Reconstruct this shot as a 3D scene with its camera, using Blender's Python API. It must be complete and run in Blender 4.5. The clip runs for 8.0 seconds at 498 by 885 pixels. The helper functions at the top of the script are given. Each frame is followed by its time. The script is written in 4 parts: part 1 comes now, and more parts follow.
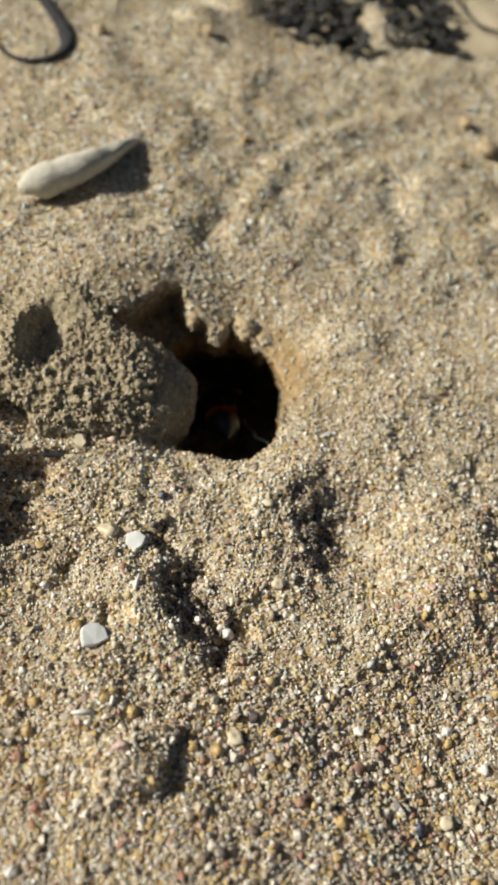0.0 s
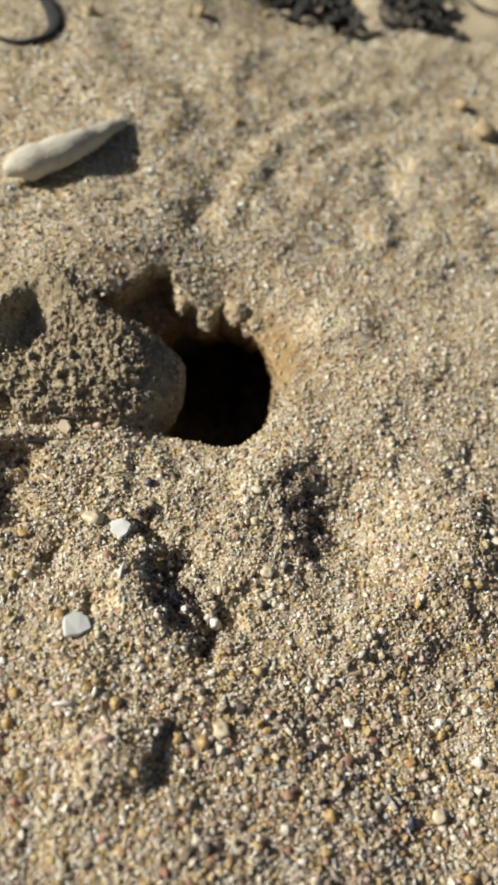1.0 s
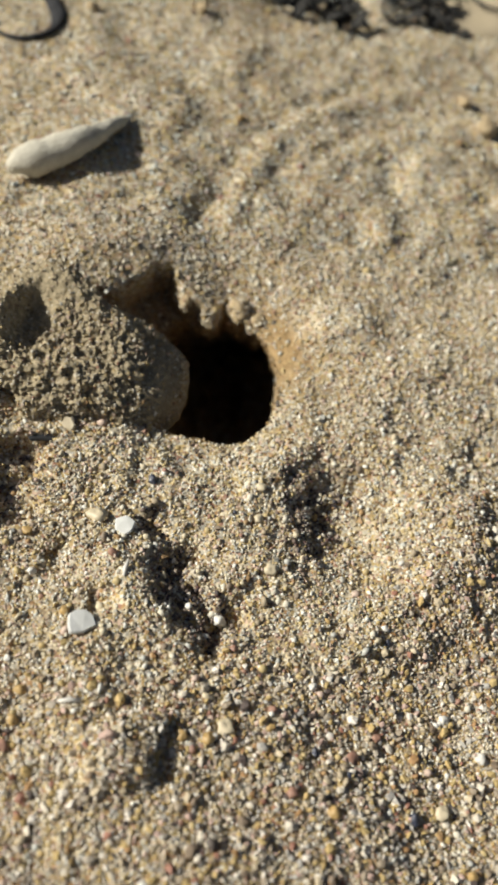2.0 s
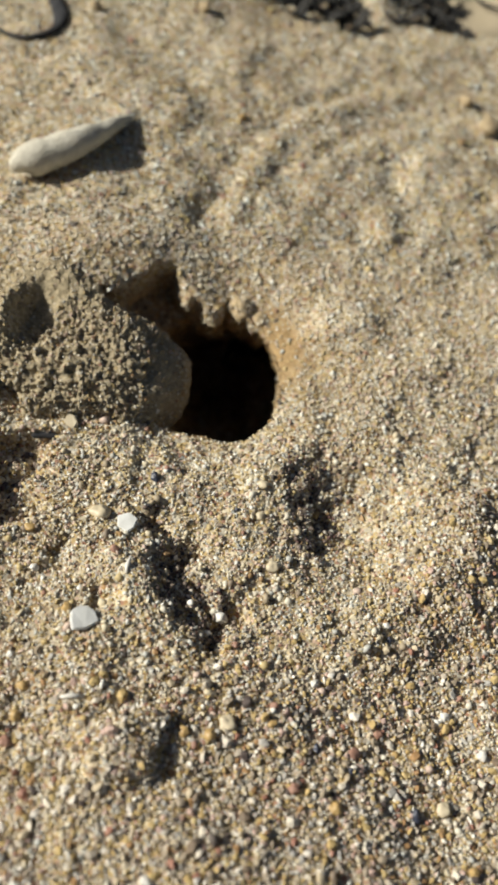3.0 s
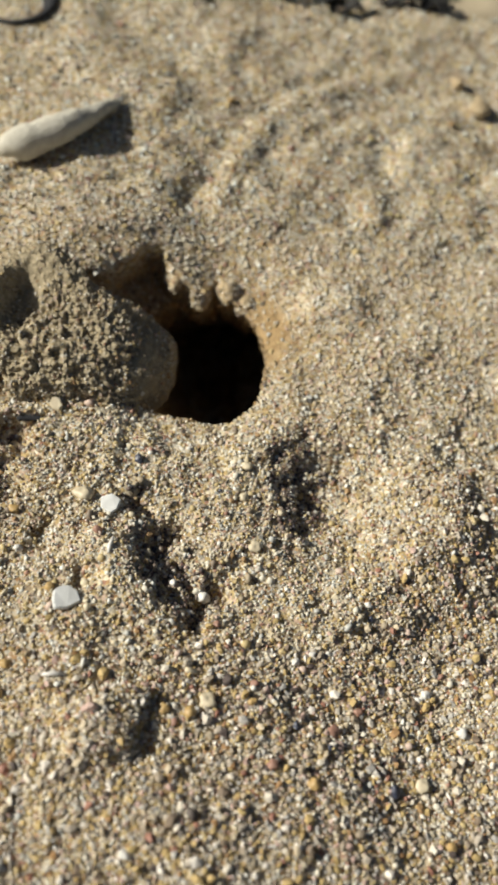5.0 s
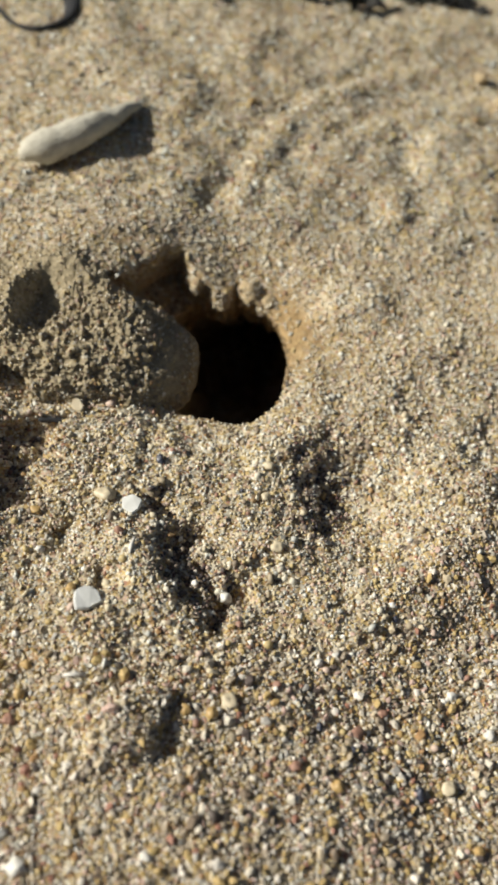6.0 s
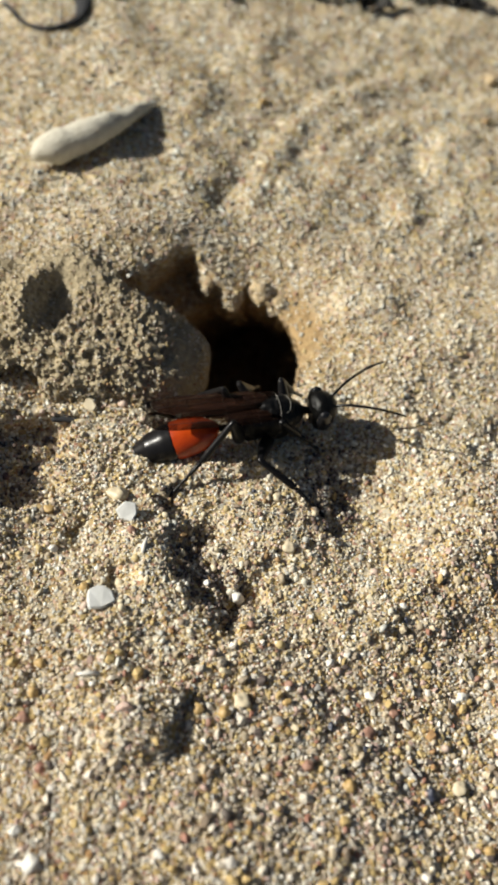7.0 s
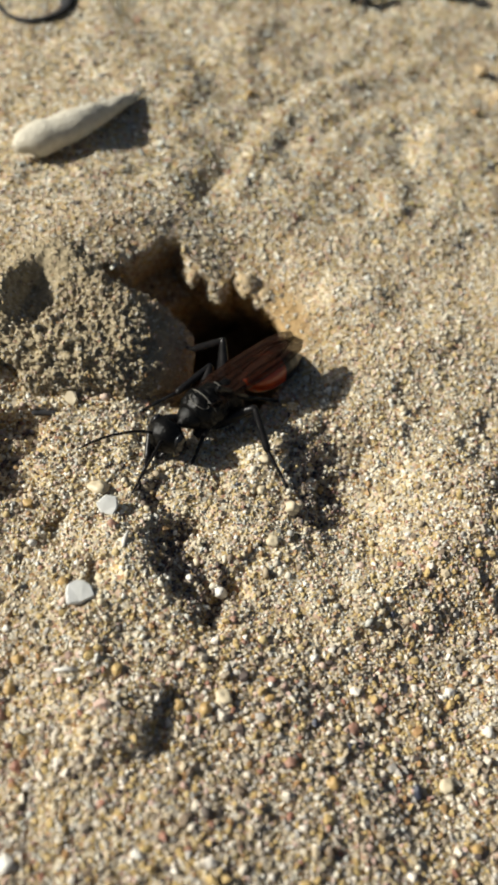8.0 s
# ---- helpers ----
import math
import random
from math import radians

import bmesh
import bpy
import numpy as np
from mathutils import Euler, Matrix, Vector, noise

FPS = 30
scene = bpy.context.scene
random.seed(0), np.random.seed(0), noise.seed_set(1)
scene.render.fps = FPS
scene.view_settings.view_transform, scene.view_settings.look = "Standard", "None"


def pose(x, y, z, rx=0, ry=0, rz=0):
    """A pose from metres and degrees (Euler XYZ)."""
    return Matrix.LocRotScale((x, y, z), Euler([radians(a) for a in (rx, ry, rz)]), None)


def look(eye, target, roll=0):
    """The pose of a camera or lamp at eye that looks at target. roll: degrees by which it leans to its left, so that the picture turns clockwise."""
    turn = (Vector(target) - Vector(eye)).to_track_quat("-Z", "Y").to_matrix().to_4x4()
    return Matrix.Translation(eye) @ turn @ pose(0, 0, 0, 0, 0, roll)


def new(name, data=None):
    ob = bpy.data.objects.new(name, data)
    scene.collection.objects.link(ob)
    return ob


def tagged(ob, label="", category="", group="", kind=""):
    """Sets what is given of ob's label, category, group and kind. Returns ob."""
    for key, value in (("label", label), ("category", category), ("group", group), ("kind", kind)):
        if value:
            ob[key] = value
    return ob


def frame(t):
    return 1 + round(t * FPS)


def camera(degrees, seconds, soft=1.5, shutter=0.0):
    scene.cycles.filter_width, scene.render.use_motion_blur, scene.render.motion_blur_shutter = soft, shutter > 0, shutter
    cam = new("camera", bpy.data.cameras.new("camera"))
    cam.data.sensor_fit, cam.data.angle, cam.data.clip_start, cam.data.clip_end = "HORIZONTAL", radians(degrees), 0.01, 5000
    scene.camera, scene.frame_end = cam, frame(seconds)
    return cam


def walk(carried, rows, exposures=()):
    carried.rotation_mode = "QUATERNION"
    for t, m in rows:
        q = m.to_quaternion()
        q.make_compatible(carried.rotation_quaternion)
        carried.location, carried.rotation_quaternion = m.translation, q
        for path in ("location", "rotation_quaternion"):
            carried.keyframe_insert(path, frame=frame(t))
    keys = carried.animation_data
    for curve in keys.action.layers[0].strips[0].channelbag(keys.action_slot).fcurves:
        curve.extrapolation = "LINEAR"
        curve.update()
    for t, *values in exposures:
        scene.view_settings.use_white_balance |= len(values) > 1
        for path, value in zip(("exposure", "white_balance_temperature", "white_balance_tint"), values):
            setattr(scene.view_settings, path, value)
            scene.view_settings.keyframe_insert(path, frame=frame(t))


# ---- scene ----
MM = 0.001

# ---- camera ----
cam = camera(31.31, 8.0, soft=3.3)
cam.data.dof.use_dof = True
cam.data.dof.focus_distance, cam.data.dof.aperture_fstop = 0.088, 40.0
PATH = [
    (0.0, 0.00, -57.82, 81.59, 0.00, -55.09, -9.98),
    (0.5, 1.07, -57.66, 80.15, -0.01, -55.09, -9.92),
    (1.0, 1.76, -57.28, 79.38, -0.07, -55.42, -9.81),
    (1.5, 1.18, -57.00, 79.48, -0.06, -55.64, -9.81),
    (2.8, 1.16, -57.56, 79.58, 0.09, -55.77, -10.27),
    (3.0, 1.16, -57.56, 79.58, 0.11, -55.72, -9.89),
    (3.5, 0.82, -58.09, 80.85, 0.10, -55.83, -9.89),
    (4.0, 0.37, -58.38, 81.19, 0.23, -55.95, -9.84),
    (4.5, 3.44, -58.51, 80.05, 0.30, -56.16, -9.11),
    (4.7, 3.44, -58.51, 80.05, 0.15, -56.37, -9.36),
    (5.8, 4.86, -58.62, 79.25, 0.77, -56.45, -7.94),
    (6.0, 4.86, -58.62, 79.25, 0.86, -56.19, -7.33),
    (6.2, 4.26, -58.15, 78.89, 0.57, -56.26, -7.28),
    (6.4, 3.67, -57.69, 78.52, 1.56, -56.27, -7.22),
    (6.5, 3.37, -57.45, 78.34, 1.19, -56.31, -7.19),
    (6.7, 3.54, -57.93, 78.86, 1.02, -56.34, -7.27),
    (7.0, 3.79, -58.64, 79.64, 1.17, -56.37, -7.37),
    (7.3, 4.27, -58.68, 79.43, 1.56, -56.34, -7.17),
    (7.5, 4.58, -58.72, 79.29, 1.16, -56.32, -7.03),
    (7.8, 5.24, -58.66, 78.46, 0.59, -56.23, -7.15),
    (8.0, 5.67, -58.62, 77.90, 0.91, -56.14, -7.23),
]
walk(cam, [(t, pose(x * MM, y * MM, z * MM, 90 + pitch, roll, yaw)) for t, x, y, z, yaw, pitch, roll in PATH],
     exposures=[(0.0, 0.05), (4.5, 0.03), (6.5, 0.05), (7.0, 0.25), (7.5, 0.15), (8.0, 0.2)])

# ---- light ----
SUN_ELEVATION, SUN_FROM = 31.0, 175.0   # degrees; where the sun stands, anticlockwise from +x
world = bpy.data.worlds.new("world")
scene.world = world
world.use_nodes = True
wn = world.node_tree
sky = wn.nodes.new("ShaderNodeTexSky")
sky.sky_type, sky.sun_disc, sky.dust_density, sky.ozone_density = "NISHITA", False, 2.5, 0.8
sky.sun_elevation, sky.sun_rotation = radians(SUN_ELEVATION), radians(90 - SUN_FROM)
wn.links.new(sky.outputs["Color"], wn.nodes["Background"].inputs["Color"])
wn.nodes["Background"].inputs["Strength"].default_value = 0.031
sun = new("sun", bpy.data.lights.new("sun", "SUN"))
sun.data.energy, sun.data.angle, sun.data.color = 5.0, radians(0.55), (1.0, 0.966, 0.862)
se, sa = radians(SUN_ELEVATION), radians(SUN_FROM)
sun.matrix_world = look((0, 0, 0), (-math.cos(se) * math.cos(sa), -math.cos(se) * math.sin(sa), -math.sin(se)))


# ---- materials ----
def material(name):
    m = bpy.data.materials.new(name)
    m.use_nodes = True
    n = m.node_tree.nodes
    return m, n, m.node_tree.links, n["Principled BSDF"]


def ramp(nodes, stops, constant=False):
    r = nodes.new("ShaderNodeValToRGB")
    r.color_ramp.interpolation = "CONSTANT" if constant else "LINEAR"
    e = r.color_ramp.elements
    while len(e) < len(stops):
        e.new(0.5)
    for k, (p, c) in zip(e, stops):
        k.position, k.color = p, (*c, 1)
    return r


def noise_node(nodes, links, scale, detail=4, rough=0.55, coords=None):
    t = nodes.new("ShaderNodeTexNoise")
    t.inputs["Scale"].default_value, t.inputs["Detail"].default_value, t.inputs["Roughness"].default_value = scale, detail, rough
    if coords is not None:
        links.new(coords, t.inputs["Vector"])
    return t


def bump(nodes, links, height, shader, strength, distance):
    b = nodes.new("ShaderNodeBump")
    b.inputs["Strength"].default_value, b.inputs["Distance"].default_value = strength, distance
    links.new(height, b.inputs["Height"])
    links.new(b.outputs["Normal"], shader.inputs["Normal"])
    return b


CREAM_SAND = [((0.66, 0.57, 0.41), 18), ((0.54, 0.42, 0.22), 13), ((0.74, 0.68, 0.56), 16), ((0.50, 0.47, 0.41), 8), ((0.54, 0.42, 0.21), 9),
              ((0.42, 0.34, 0.24), 11), ((0.85, 0.82, 0.75), 10), ((0.28, 0.22, 0.165), 6), ((0.41, 0.26, 0.13), 5), ((0.62, 0.47, 0.39), 9),
              ((0.14, 0.115, 0.10), 2), ((0.38, 0.22, 0.16), 3), ((0.54, 0.53, 0.49), 8)]
GREY_SAND = [((0.60, 0.53, 0.39), 14), ((0.53, 0.42, 0.20), 14), ((0.72, 0.69, 0.60), 14), ((0.49, 0.45, 0.38), 13), ((0.56, 0.43, 0.20), 11),
             ((0.36, 0.31, 0.24), 11), ((0.86, 0.84, 0.78), 10), ((0.25, 0.20, 0.15), 7), ((0.40, 0.25, 0.12), 6), ((0.58, 0.44, 0.39), 7),
             ((0.11, 0.09, 0.085), 3), ((0.36, 0.19, 0.14), 3), ((0.50, 0.50, 0.48), 9)]
FIRM_SAND = [((0.90 * r, 0.94 * g, 0.94 * b), w) for (r, g, b), w in GREY_SAND]
CREAM_SAND = [((1.0 * r, 1.015 * g, 1.0 * b), w) for (r, g, b), w in CREAM_SAND]
GREY_SAND = [((0.95 * r, 0.90 * g, 0.85 * b), w) for (r, g, b), w in GREY_SAND]
DAMP_SAND = [((0.34, 0.22, 0.10), 10), ((0.46, 0.33, 0.17), 10), ((0.26, 0.175, 0.09), 8), ((0.56, 0.44, 0.27), 7), ((0.40, 0.31, 0.20), 6)]
# dark grain colours, which also stand in for shade in the hollows
DARK_SHADE_SAND = [((0.10, 0.08, 0.075), 18), ((0.16, 0.12, 0.10), 18), ((0.24, 0.19, 0.15), 14), ((0.13, 0.07, 0.06), 10), ((0.34, 0.28, 0.22), 10), ((0.07, 0.065, 0.075), 12), ((0.55, 0.50, 0.42), 6)]


def grain_stops(mix):
    total, p, out = sum(w for _, w in mix), 0.0, []
    for c, w in mix:
        out.append((p, c))
        p += w / total
    return out


def make_grain_material(name, mix):
    m, n, l, s = material(name)
    g = n.new("ShaderNodeNewGeometry")
    r = ramp(n, grain_stops(mix), True)
    l.new(g.outputs["Random Per Island"], r.inputs["Fac"])
    co = n.new("ShaderNodeTexCoord").outputs["Object"]
    t = noise_node(n, l, 3500, 2, 0.6, co)
    mx = n.new("ShaderNodeMix")
    mx.data_type, mx.blend_type = "RGBA", "MULTIPLY"
    mx.inputs["Factor"].default_value = 0.5
    l.new(r.outputs["Color"], mx.inputs["A"])
    l.new(t.outputs["Fac"], mx.inputs["B"])
    k = n.new("ShaderNodeHueSaturation")
    k.inputs["Value"].default_value = 1.3
    l.new(mx.outputs["Result"], k.inputs["Color"])
    l.new(k.outputs["Color"], s.inputs["Base Color"])
    s.inputs["Roughness"].default_value = 0.6
    s.inputs["Specular IOR Level"].default_value = 0.35
    return m


def make_ground_material():
    m, n, l, s = material("sand")
    co = n.new("ShaderNodeTexCoord").outputs["Object"]
    v = n.new("ShaderNodeTexVoronoi")
    v.inputs["Scale"].default_value = 2300
    l.new(co, v.inputs["Vector"])
    sep = n.new("ShaderNodeSeparateColor")
    l.new(v.outputs["Color"], sep.inputs["Color"])
    r = ramp(n, grain_stops(CREAM_SAND), True)
    l.new(sep.outputs["Red"], r.inputs["Fac"])
    big = noise_node(n, l, 90, 5, 0.6, co)
    tint = ramp(n, [(0.35, (0.62, 0.55, 0.47)), (0.65, (1.0, 0.95, 0.86))])
    l.new(big.outputs["Fac"], tint.inputs["Fac"])
    mx = n.new("ShaderNodeMix")
    mx.data_type, mx.blend_type = "RGBA", "MULTIPLY"
    mx.inputs["Factor"].default_value = 1.0
    l.new(r.outputs["Color"], mx.inputs["A"])
    l.new(tint.outputs["Color"], mx.inputs["B"])
    # damp ochre sand round the burrow
    away = n.new("ShaderNodeVectorMath")
    away.operation = "DISTANCE"
    l.new(co, away.inputs[0])
    away.inputs[1].default_value = (0.0165, 0.0135, -0.006)
    edge = n.new("ShaderNodeMath")
    edge.operation = "MULTIPLY_ADD"
    l.new(big.outputs["Fac"], edge.inputs[0])
    edge.inputs[1].default_value = 0.004
    l.new(away.outputs["Value"], edge.inputs[2])
    damp = n.new("ShaderNodeMapRange")
    damp.inputs["From Min"].default_value, damp.inputs["From Max"].default_value = 0.013, 0.0085
    l.new(edge.outputs["Value"], damp.inputs["Value"])
    wet = n.new("ShaderNodeMix")
    wet.data_type = "RGBA"
    l.new(damp.outputs["Result"], wet.inputs["Factor"])
    l.new(mx.outputs["Result"], wet.inputs["A"])
    ochre = ramp(n, [(0.3, (0.32, 0.205, 0.09)), (0.7, (0.48, 0.33, 0.155))])
    fine = noise_node(n, l, 1300, 4, 0.6, co)
    l.new(fine.outputs["Fac"], ochre.inputs["Fac"])
    l.new(ochre.outputs["Color"], wet.inputs["B"])
    l.new(wet.outputs["Result"], s.inputs["Base Color"])
    s.inputs["Roughness"].default_value = 0.8
    bump(n, l, v.outputs["Distance"], s, 0.6, 0.0002).invert = True
    return m


def speckled(name, low, high, scale, rough=0.8, depth=0.0002, strength=0.6):
    m, n, l, s = material(name)
    co = n.new("ShaderNodeTexCoord").outputs["Object"]
    t = noise_node(n, l, scale, 6, 0.65, co)
    r = ramp(n, [(0.3, low), (0.7, high)])
    l.new(t.outputs["Fac"], r.inputs["Fac"])
    l.new(r.outputs["Color"], s.inputs["Base Color"])
    s.inputs["Roughness"].default_value = rough
    t2 = noise_node(n, l, scale * 3, 4, 0.6, co)
    bump(n, l, t2.outputs["Fac"], s, strength, depth)
    return m


def make_rock_material():
    """Tan porous limestone, blotchily darker towards its thin end."""
    m = speckled("beach_rock", (0.25, 0.205, 0.125), (0.56, 0.465, 0.305), 1400, 0.9, 0.0003, 0.8)
    n, l = m.node_tree.nodes, m.node_tree.links
    s = n["Principled BSDF"]
    co = n.new("ShaderNodeTexCoord").outputs["Object"]
    xyz = n.new("ShaderNodeSeparateXYZ")
    l.new(co, xyz.inputs["Vector"])
    blot = noise_node(n, l, 260, 5, 0.65, co)
    edge = n.new("ShaderNodeMath")
    edge.operation = "MULTIPLY_ADD"
    l.new(blot.outputs["Fac"], edge.inputs[0])
    edge.inputs[1].default_value = 0.016
    l.new(xyz.outputs["X"], edge.inputs[2])
    dark_end = n.new("ShaderNodeMapRange")
    dark_end.inputs["From Min"].default_value, dark_end.inputs["From Max"].default_value = 0.009, 0.016
    dark_end.inputs["To Max"].default_value = 0.5
    l.new(edge.outputs["Value"], dark_end.inputs["Value"])
    mx = n.new("ShaderNodeMix")
    mx.data_type = "RGBA"
    l.new(dark_end.outputs["Result"], mx.inputs["Factor"])
    l.new(s.inputs["Base Color"].links[0].from_socket, mx.inputs["A"])
    mx.inputs["B"].default_value = (0.17, 0.145, 0.11, 1)
    l.new(mx.outputs["Result"], s.inputs["Base Color"])
    return m


MAT_GRAIN = make_grain_material("cream_sand_grain", CREAM_SAND)
MAT_DARK_SHADE_SAND = make_grain_material("dark_shade_sand_grain", DARK_SHADE_SAND)
MAT_COARSE = make_grain_material("grey_sand_grain", GREY_SAND)
MAT_DAMP = make_grain_material("damp_sand_grain", DAMP_SAND)
MAT_FIRM = make_grain_material("firm_sand_grain", FIRM_SAND)
MAT_CRUST = make_grain_material("rock_crust_grain", [((0.80 * r, 0.77 * g, 0.74 * b), w) for (r, g, b), w in CREAM_SAND])
MAT_GROUND = make_ground_material()
MAT_ROCK = make_rock_material()
MAT_CLOD = speckled("firm_sand_clod", (0.34, 0.25, 0.14), (0.58, 0.46, 0.29), 1500, 0.9, 0.0002, 0.8)
MAT_STICK = speckled("bleached_coral", (0.54, 0.50, 0.40), (0.72, 0.68, 0.57), 900, 0.8, 0.0004, 0.8)
MAT_PALE = speckled("pale_stone", (0.40, 0.33, 0.22), (0.54, 0.45, 0.31), 160, 0.8, 0.0002, 0.3)
MAT_CREAM = speckled("cream_pebble", (0.58, 0.49, 0.33), (0.70, 0.61, 0.44), 900, 0.5, 0.00005, 0.3)
MAT_HONEY = speckled("honey_pebble", (0.42, 0.27, 0.10), (0.58, 0.41, 0.18), 900, 0.45, 0.00005, 0.3)
MAT_RED = speckled("red_pebble", (0.30, 0.15, 0.10), (0.46, 0.29, 0.22), 900, 0.5, 0.00005, 0.3)
MAT_WHITE = speckled("white_shell", (0.70, 0.67, 0.60), (0.84, 0.82, 0.76), 900, 0.45, 0.00005, 0.3)
MAT_SHELL = speckled("shell_flake", (0.64, 0.645, 0.61), (0.78, 0.785, 0.76), 700, 0.35, 0.00004, 0.3)
MAT_DARK = speckled("dark_pebble", (0.03, 0.035, 0.06), (0.08, 0.085, 0.11), 900, 0.4, 0.00005, 0.3)
MAT_WEED = speckled("dry_seaweed", (0.025, 0.025, 0.025), (0.07, 0.066, 0.06), 300, 0.9, 0.0004, 0.9)
MAT_WEED.node_tree.nodes["Principled BSDF"].inputs["Specular IOR Level"].default_value = 0.1
MAT_STEM = speckled("dark_stem", (0.012, 0.013, 0.016), (0.035, 0.035, 0.038), 500, 0.85)
MAT_BLACK = speckled("black_chitin", (0.005, 0.005, 0.006), (0.013, 0.012, 0.012), 900, 0.28, 0.00005, 0.3)
MAT_BLACK.node_tree.nodes["Principled BSDF"].inputs["Specular IOR Level"].default_value = 0.22
MAT_ORANGE = speckled("orange_chitin", (0.32, 0.026, 0.003), (0.50, 0.062, 0.005), 500, 0.25, 0.00003, 0.25)
MAT_DULL = speckled("dull_black_chitin", (0.002, 0.002, 0.002), (0.005, 0.0048, 0.0045), 1500, 0.3, 0.00014, 0.55)
MAT_DULL.node_tree.nodes["Principled BSDF"].inputs["Specular IOR Level"].default_value = 0.2
MAT_HAIR = speckled("grey_hair", (0.09, 0.085, 0.075), (0.26, 0.245, 0.22), 2500, 0.7, 0.0001, 0.5)
MAT_VEIN = speckled("wing_vein", (0.010, 0.006, 0.004), (0.02, 0.012, 0.008), 900, 0.6)
MAT_VEIN.node_tree.nodes["Principled BSDF"].inputs["Specular IOR Level"].default_value = 0.1
MAT_EYE = speckled("eye", (0.008, 0.008, 0.009), (0.014, 0.014, 0.016), 3000, 0.15, 0.00001, 0.2)


def make_wing_material():
    m, n, l, s = material("wing_membrane")
    co = n.new("ShaderNodeTexCoord").outputs["Object"]
    t = noise_node(n, l, 260, 3, 0.5, co)
    r = ramp(n, [(0.3, (0.020, 0.009, 0.006)), (0.7, (0.050, 0.022, 0.013))])
    l.new(t.outputs["Fac"], r.inputs["Fac"])
    l.new(r.outputs["Color"], s.inputs["Base Color"])
    s.inputs["Roughness"].default_value = 0.3
    s.inputs["Specular IOR Level"].default_value = 0.2
    s.inputs["Alpha"].default_value = 0.74
    return m


MAT_WING = make_wing_material()


# ---- shape helpers ----
def lattice(ix, iy, iz, seed):
    h = (ix * 374761393 + iy * 668265263 + iz * 2147483647 + seed * 974634777) & 0xFFFFFFFF
    h = ((h ^ (h >> 13)) * 1274126177) & 0xFFFFFFFF
    return ((h ^ (h >> 16)) & 0xFFFF) / 32767.5 - 1.0


def grain_noise(x, y, z, size, seed=0):
    """Smooth value noise in -1..1 with cells of that size."""
    x, y, z = (np.asarray(a, float) / size for a in np.broadcast_arrays(x, y, z))
    ix, iy, iz = (np.floor(a).astype(np.int64) for a in (x, y, z))
    fx, fy, fz = x - ix, y - iy, z - iz
    fx, fy, fz = (f * f * (3 - 2 * f) for f in (fx, fy, fz))
    total = 0.0
    for dx in (0, 1):
        for dy in (0, 1):
            for dz in (0, 1):
                w = (fx if dx else 1 - fx) * (fy if dy else 1 - fy) * (fz if dz else 1 - fz)
                total = total + w * lattice(ix + dx, iy + dy, iz + dz, seed)
    return total


def smooth(a, b, x):
    f = np.clip((x - a) / (b - a), 0, 1)
    return f * f * (3 - 2 * f)


def hump(x, y, cx, cy, sx, sy, turn=0.0):
    c, s = math.cos(radians(turn)), math.sin(radians(turn))
    u, v = (x - cx) * c + (y - cy) * s, -(x - cx) * s + (y - cy) * c
    return np.exp(-0.5 * ((u / sx) ** 2 + (v / sy) ** 2))


def part(name, bm, mat, parent=None, label="", flat=False):
    """Links a bmesh, drawn in millimetres, as one mesh object."""
    me = bpy.data.meshes.new(name)
    bmesh.ops.scale(bm, vec=(MM, MM, MM), verts=bm.verts)
    bm.to_mesh(me)
    bm.free()
    me.materials.append(mat)
    if not flat:
        me.shade_smooth()
    ob = new(name, me)
    ob.parent = parent
    if label:
        tagged(ob, label)
    return ob


def rings(bm, stations, sides=14):
    """A closed skin through stations (centre, radius across, radius up), end to end."""
    pts = [Vector(s[0]) for s in stations]
    loops, side = [], None
    for i, (c, ra, rb) in enumerate(stations):
        ahead = (pts[min(i + 1, len(pts) - 1)] - pts[max(i - 1, 0)]).normalized()
        if side is None:
            side = ahead.cross(Vector((0, 0, 1)))
            side = side if side.length > 0.2 else ahead.cross(Vector((0, 1, 0)))
        side = (side - ahead * side.dot(ahead)).normalized()
        up = side.cross(ahead)
        loops.append([bm.verts.new(pts[i] + side * (ra * math.cos(2 * math.pi * k / sides)) + up * (rb * math.sin(2 * math.pi * k / sides))) for k in range(sides)])
    for a, b in zip(loops, loops[1:]):
        for k in range(sides):
            bm.faces.new((a[k], a[(k + 1) % sides], b[(k + 1) % sides], b[k]))
    bm.faces.new(loops[0][::-1])
    bm.faces.new(loops[-1])
    bmesh.ops.recalc_face_normals(bm, faces=bm.faces)
    return bm


def tube(points, radii, sides=10):
    return rings(bmesh.new(), [(p, r, r) for p, r in zip(points, radii)], sides)


def profile(stations, steps=6, sides=18):
    """rings() with smooth in-between stations."""
    c = np.array([[*p, a, b] for p, a, b in stations], float)
    out = []
    for i in range(len(c) - 1):
        p0, p1, p2, p3 = c[max(i - 1, 0)], c[i], c[i + 1], c[min(i + 2, len(c) - 1)]
        for k in range(steps):
            f = k / steps
            out.append(0.5 * (2 * p1 + (p2 - p0) * f + (2 * p0 - 5 * p1 + 4 * p2 - p3) * f ** 2 + (3 * p1 - p0 - 3 * p2 + p3) * f ** 3))
    out.append(c[-1])
    return rings(bmesh.new(), [(tuple(q[:3]), max(q[3], 0.01), max(q[4], 0.01)) for q in out], sides)


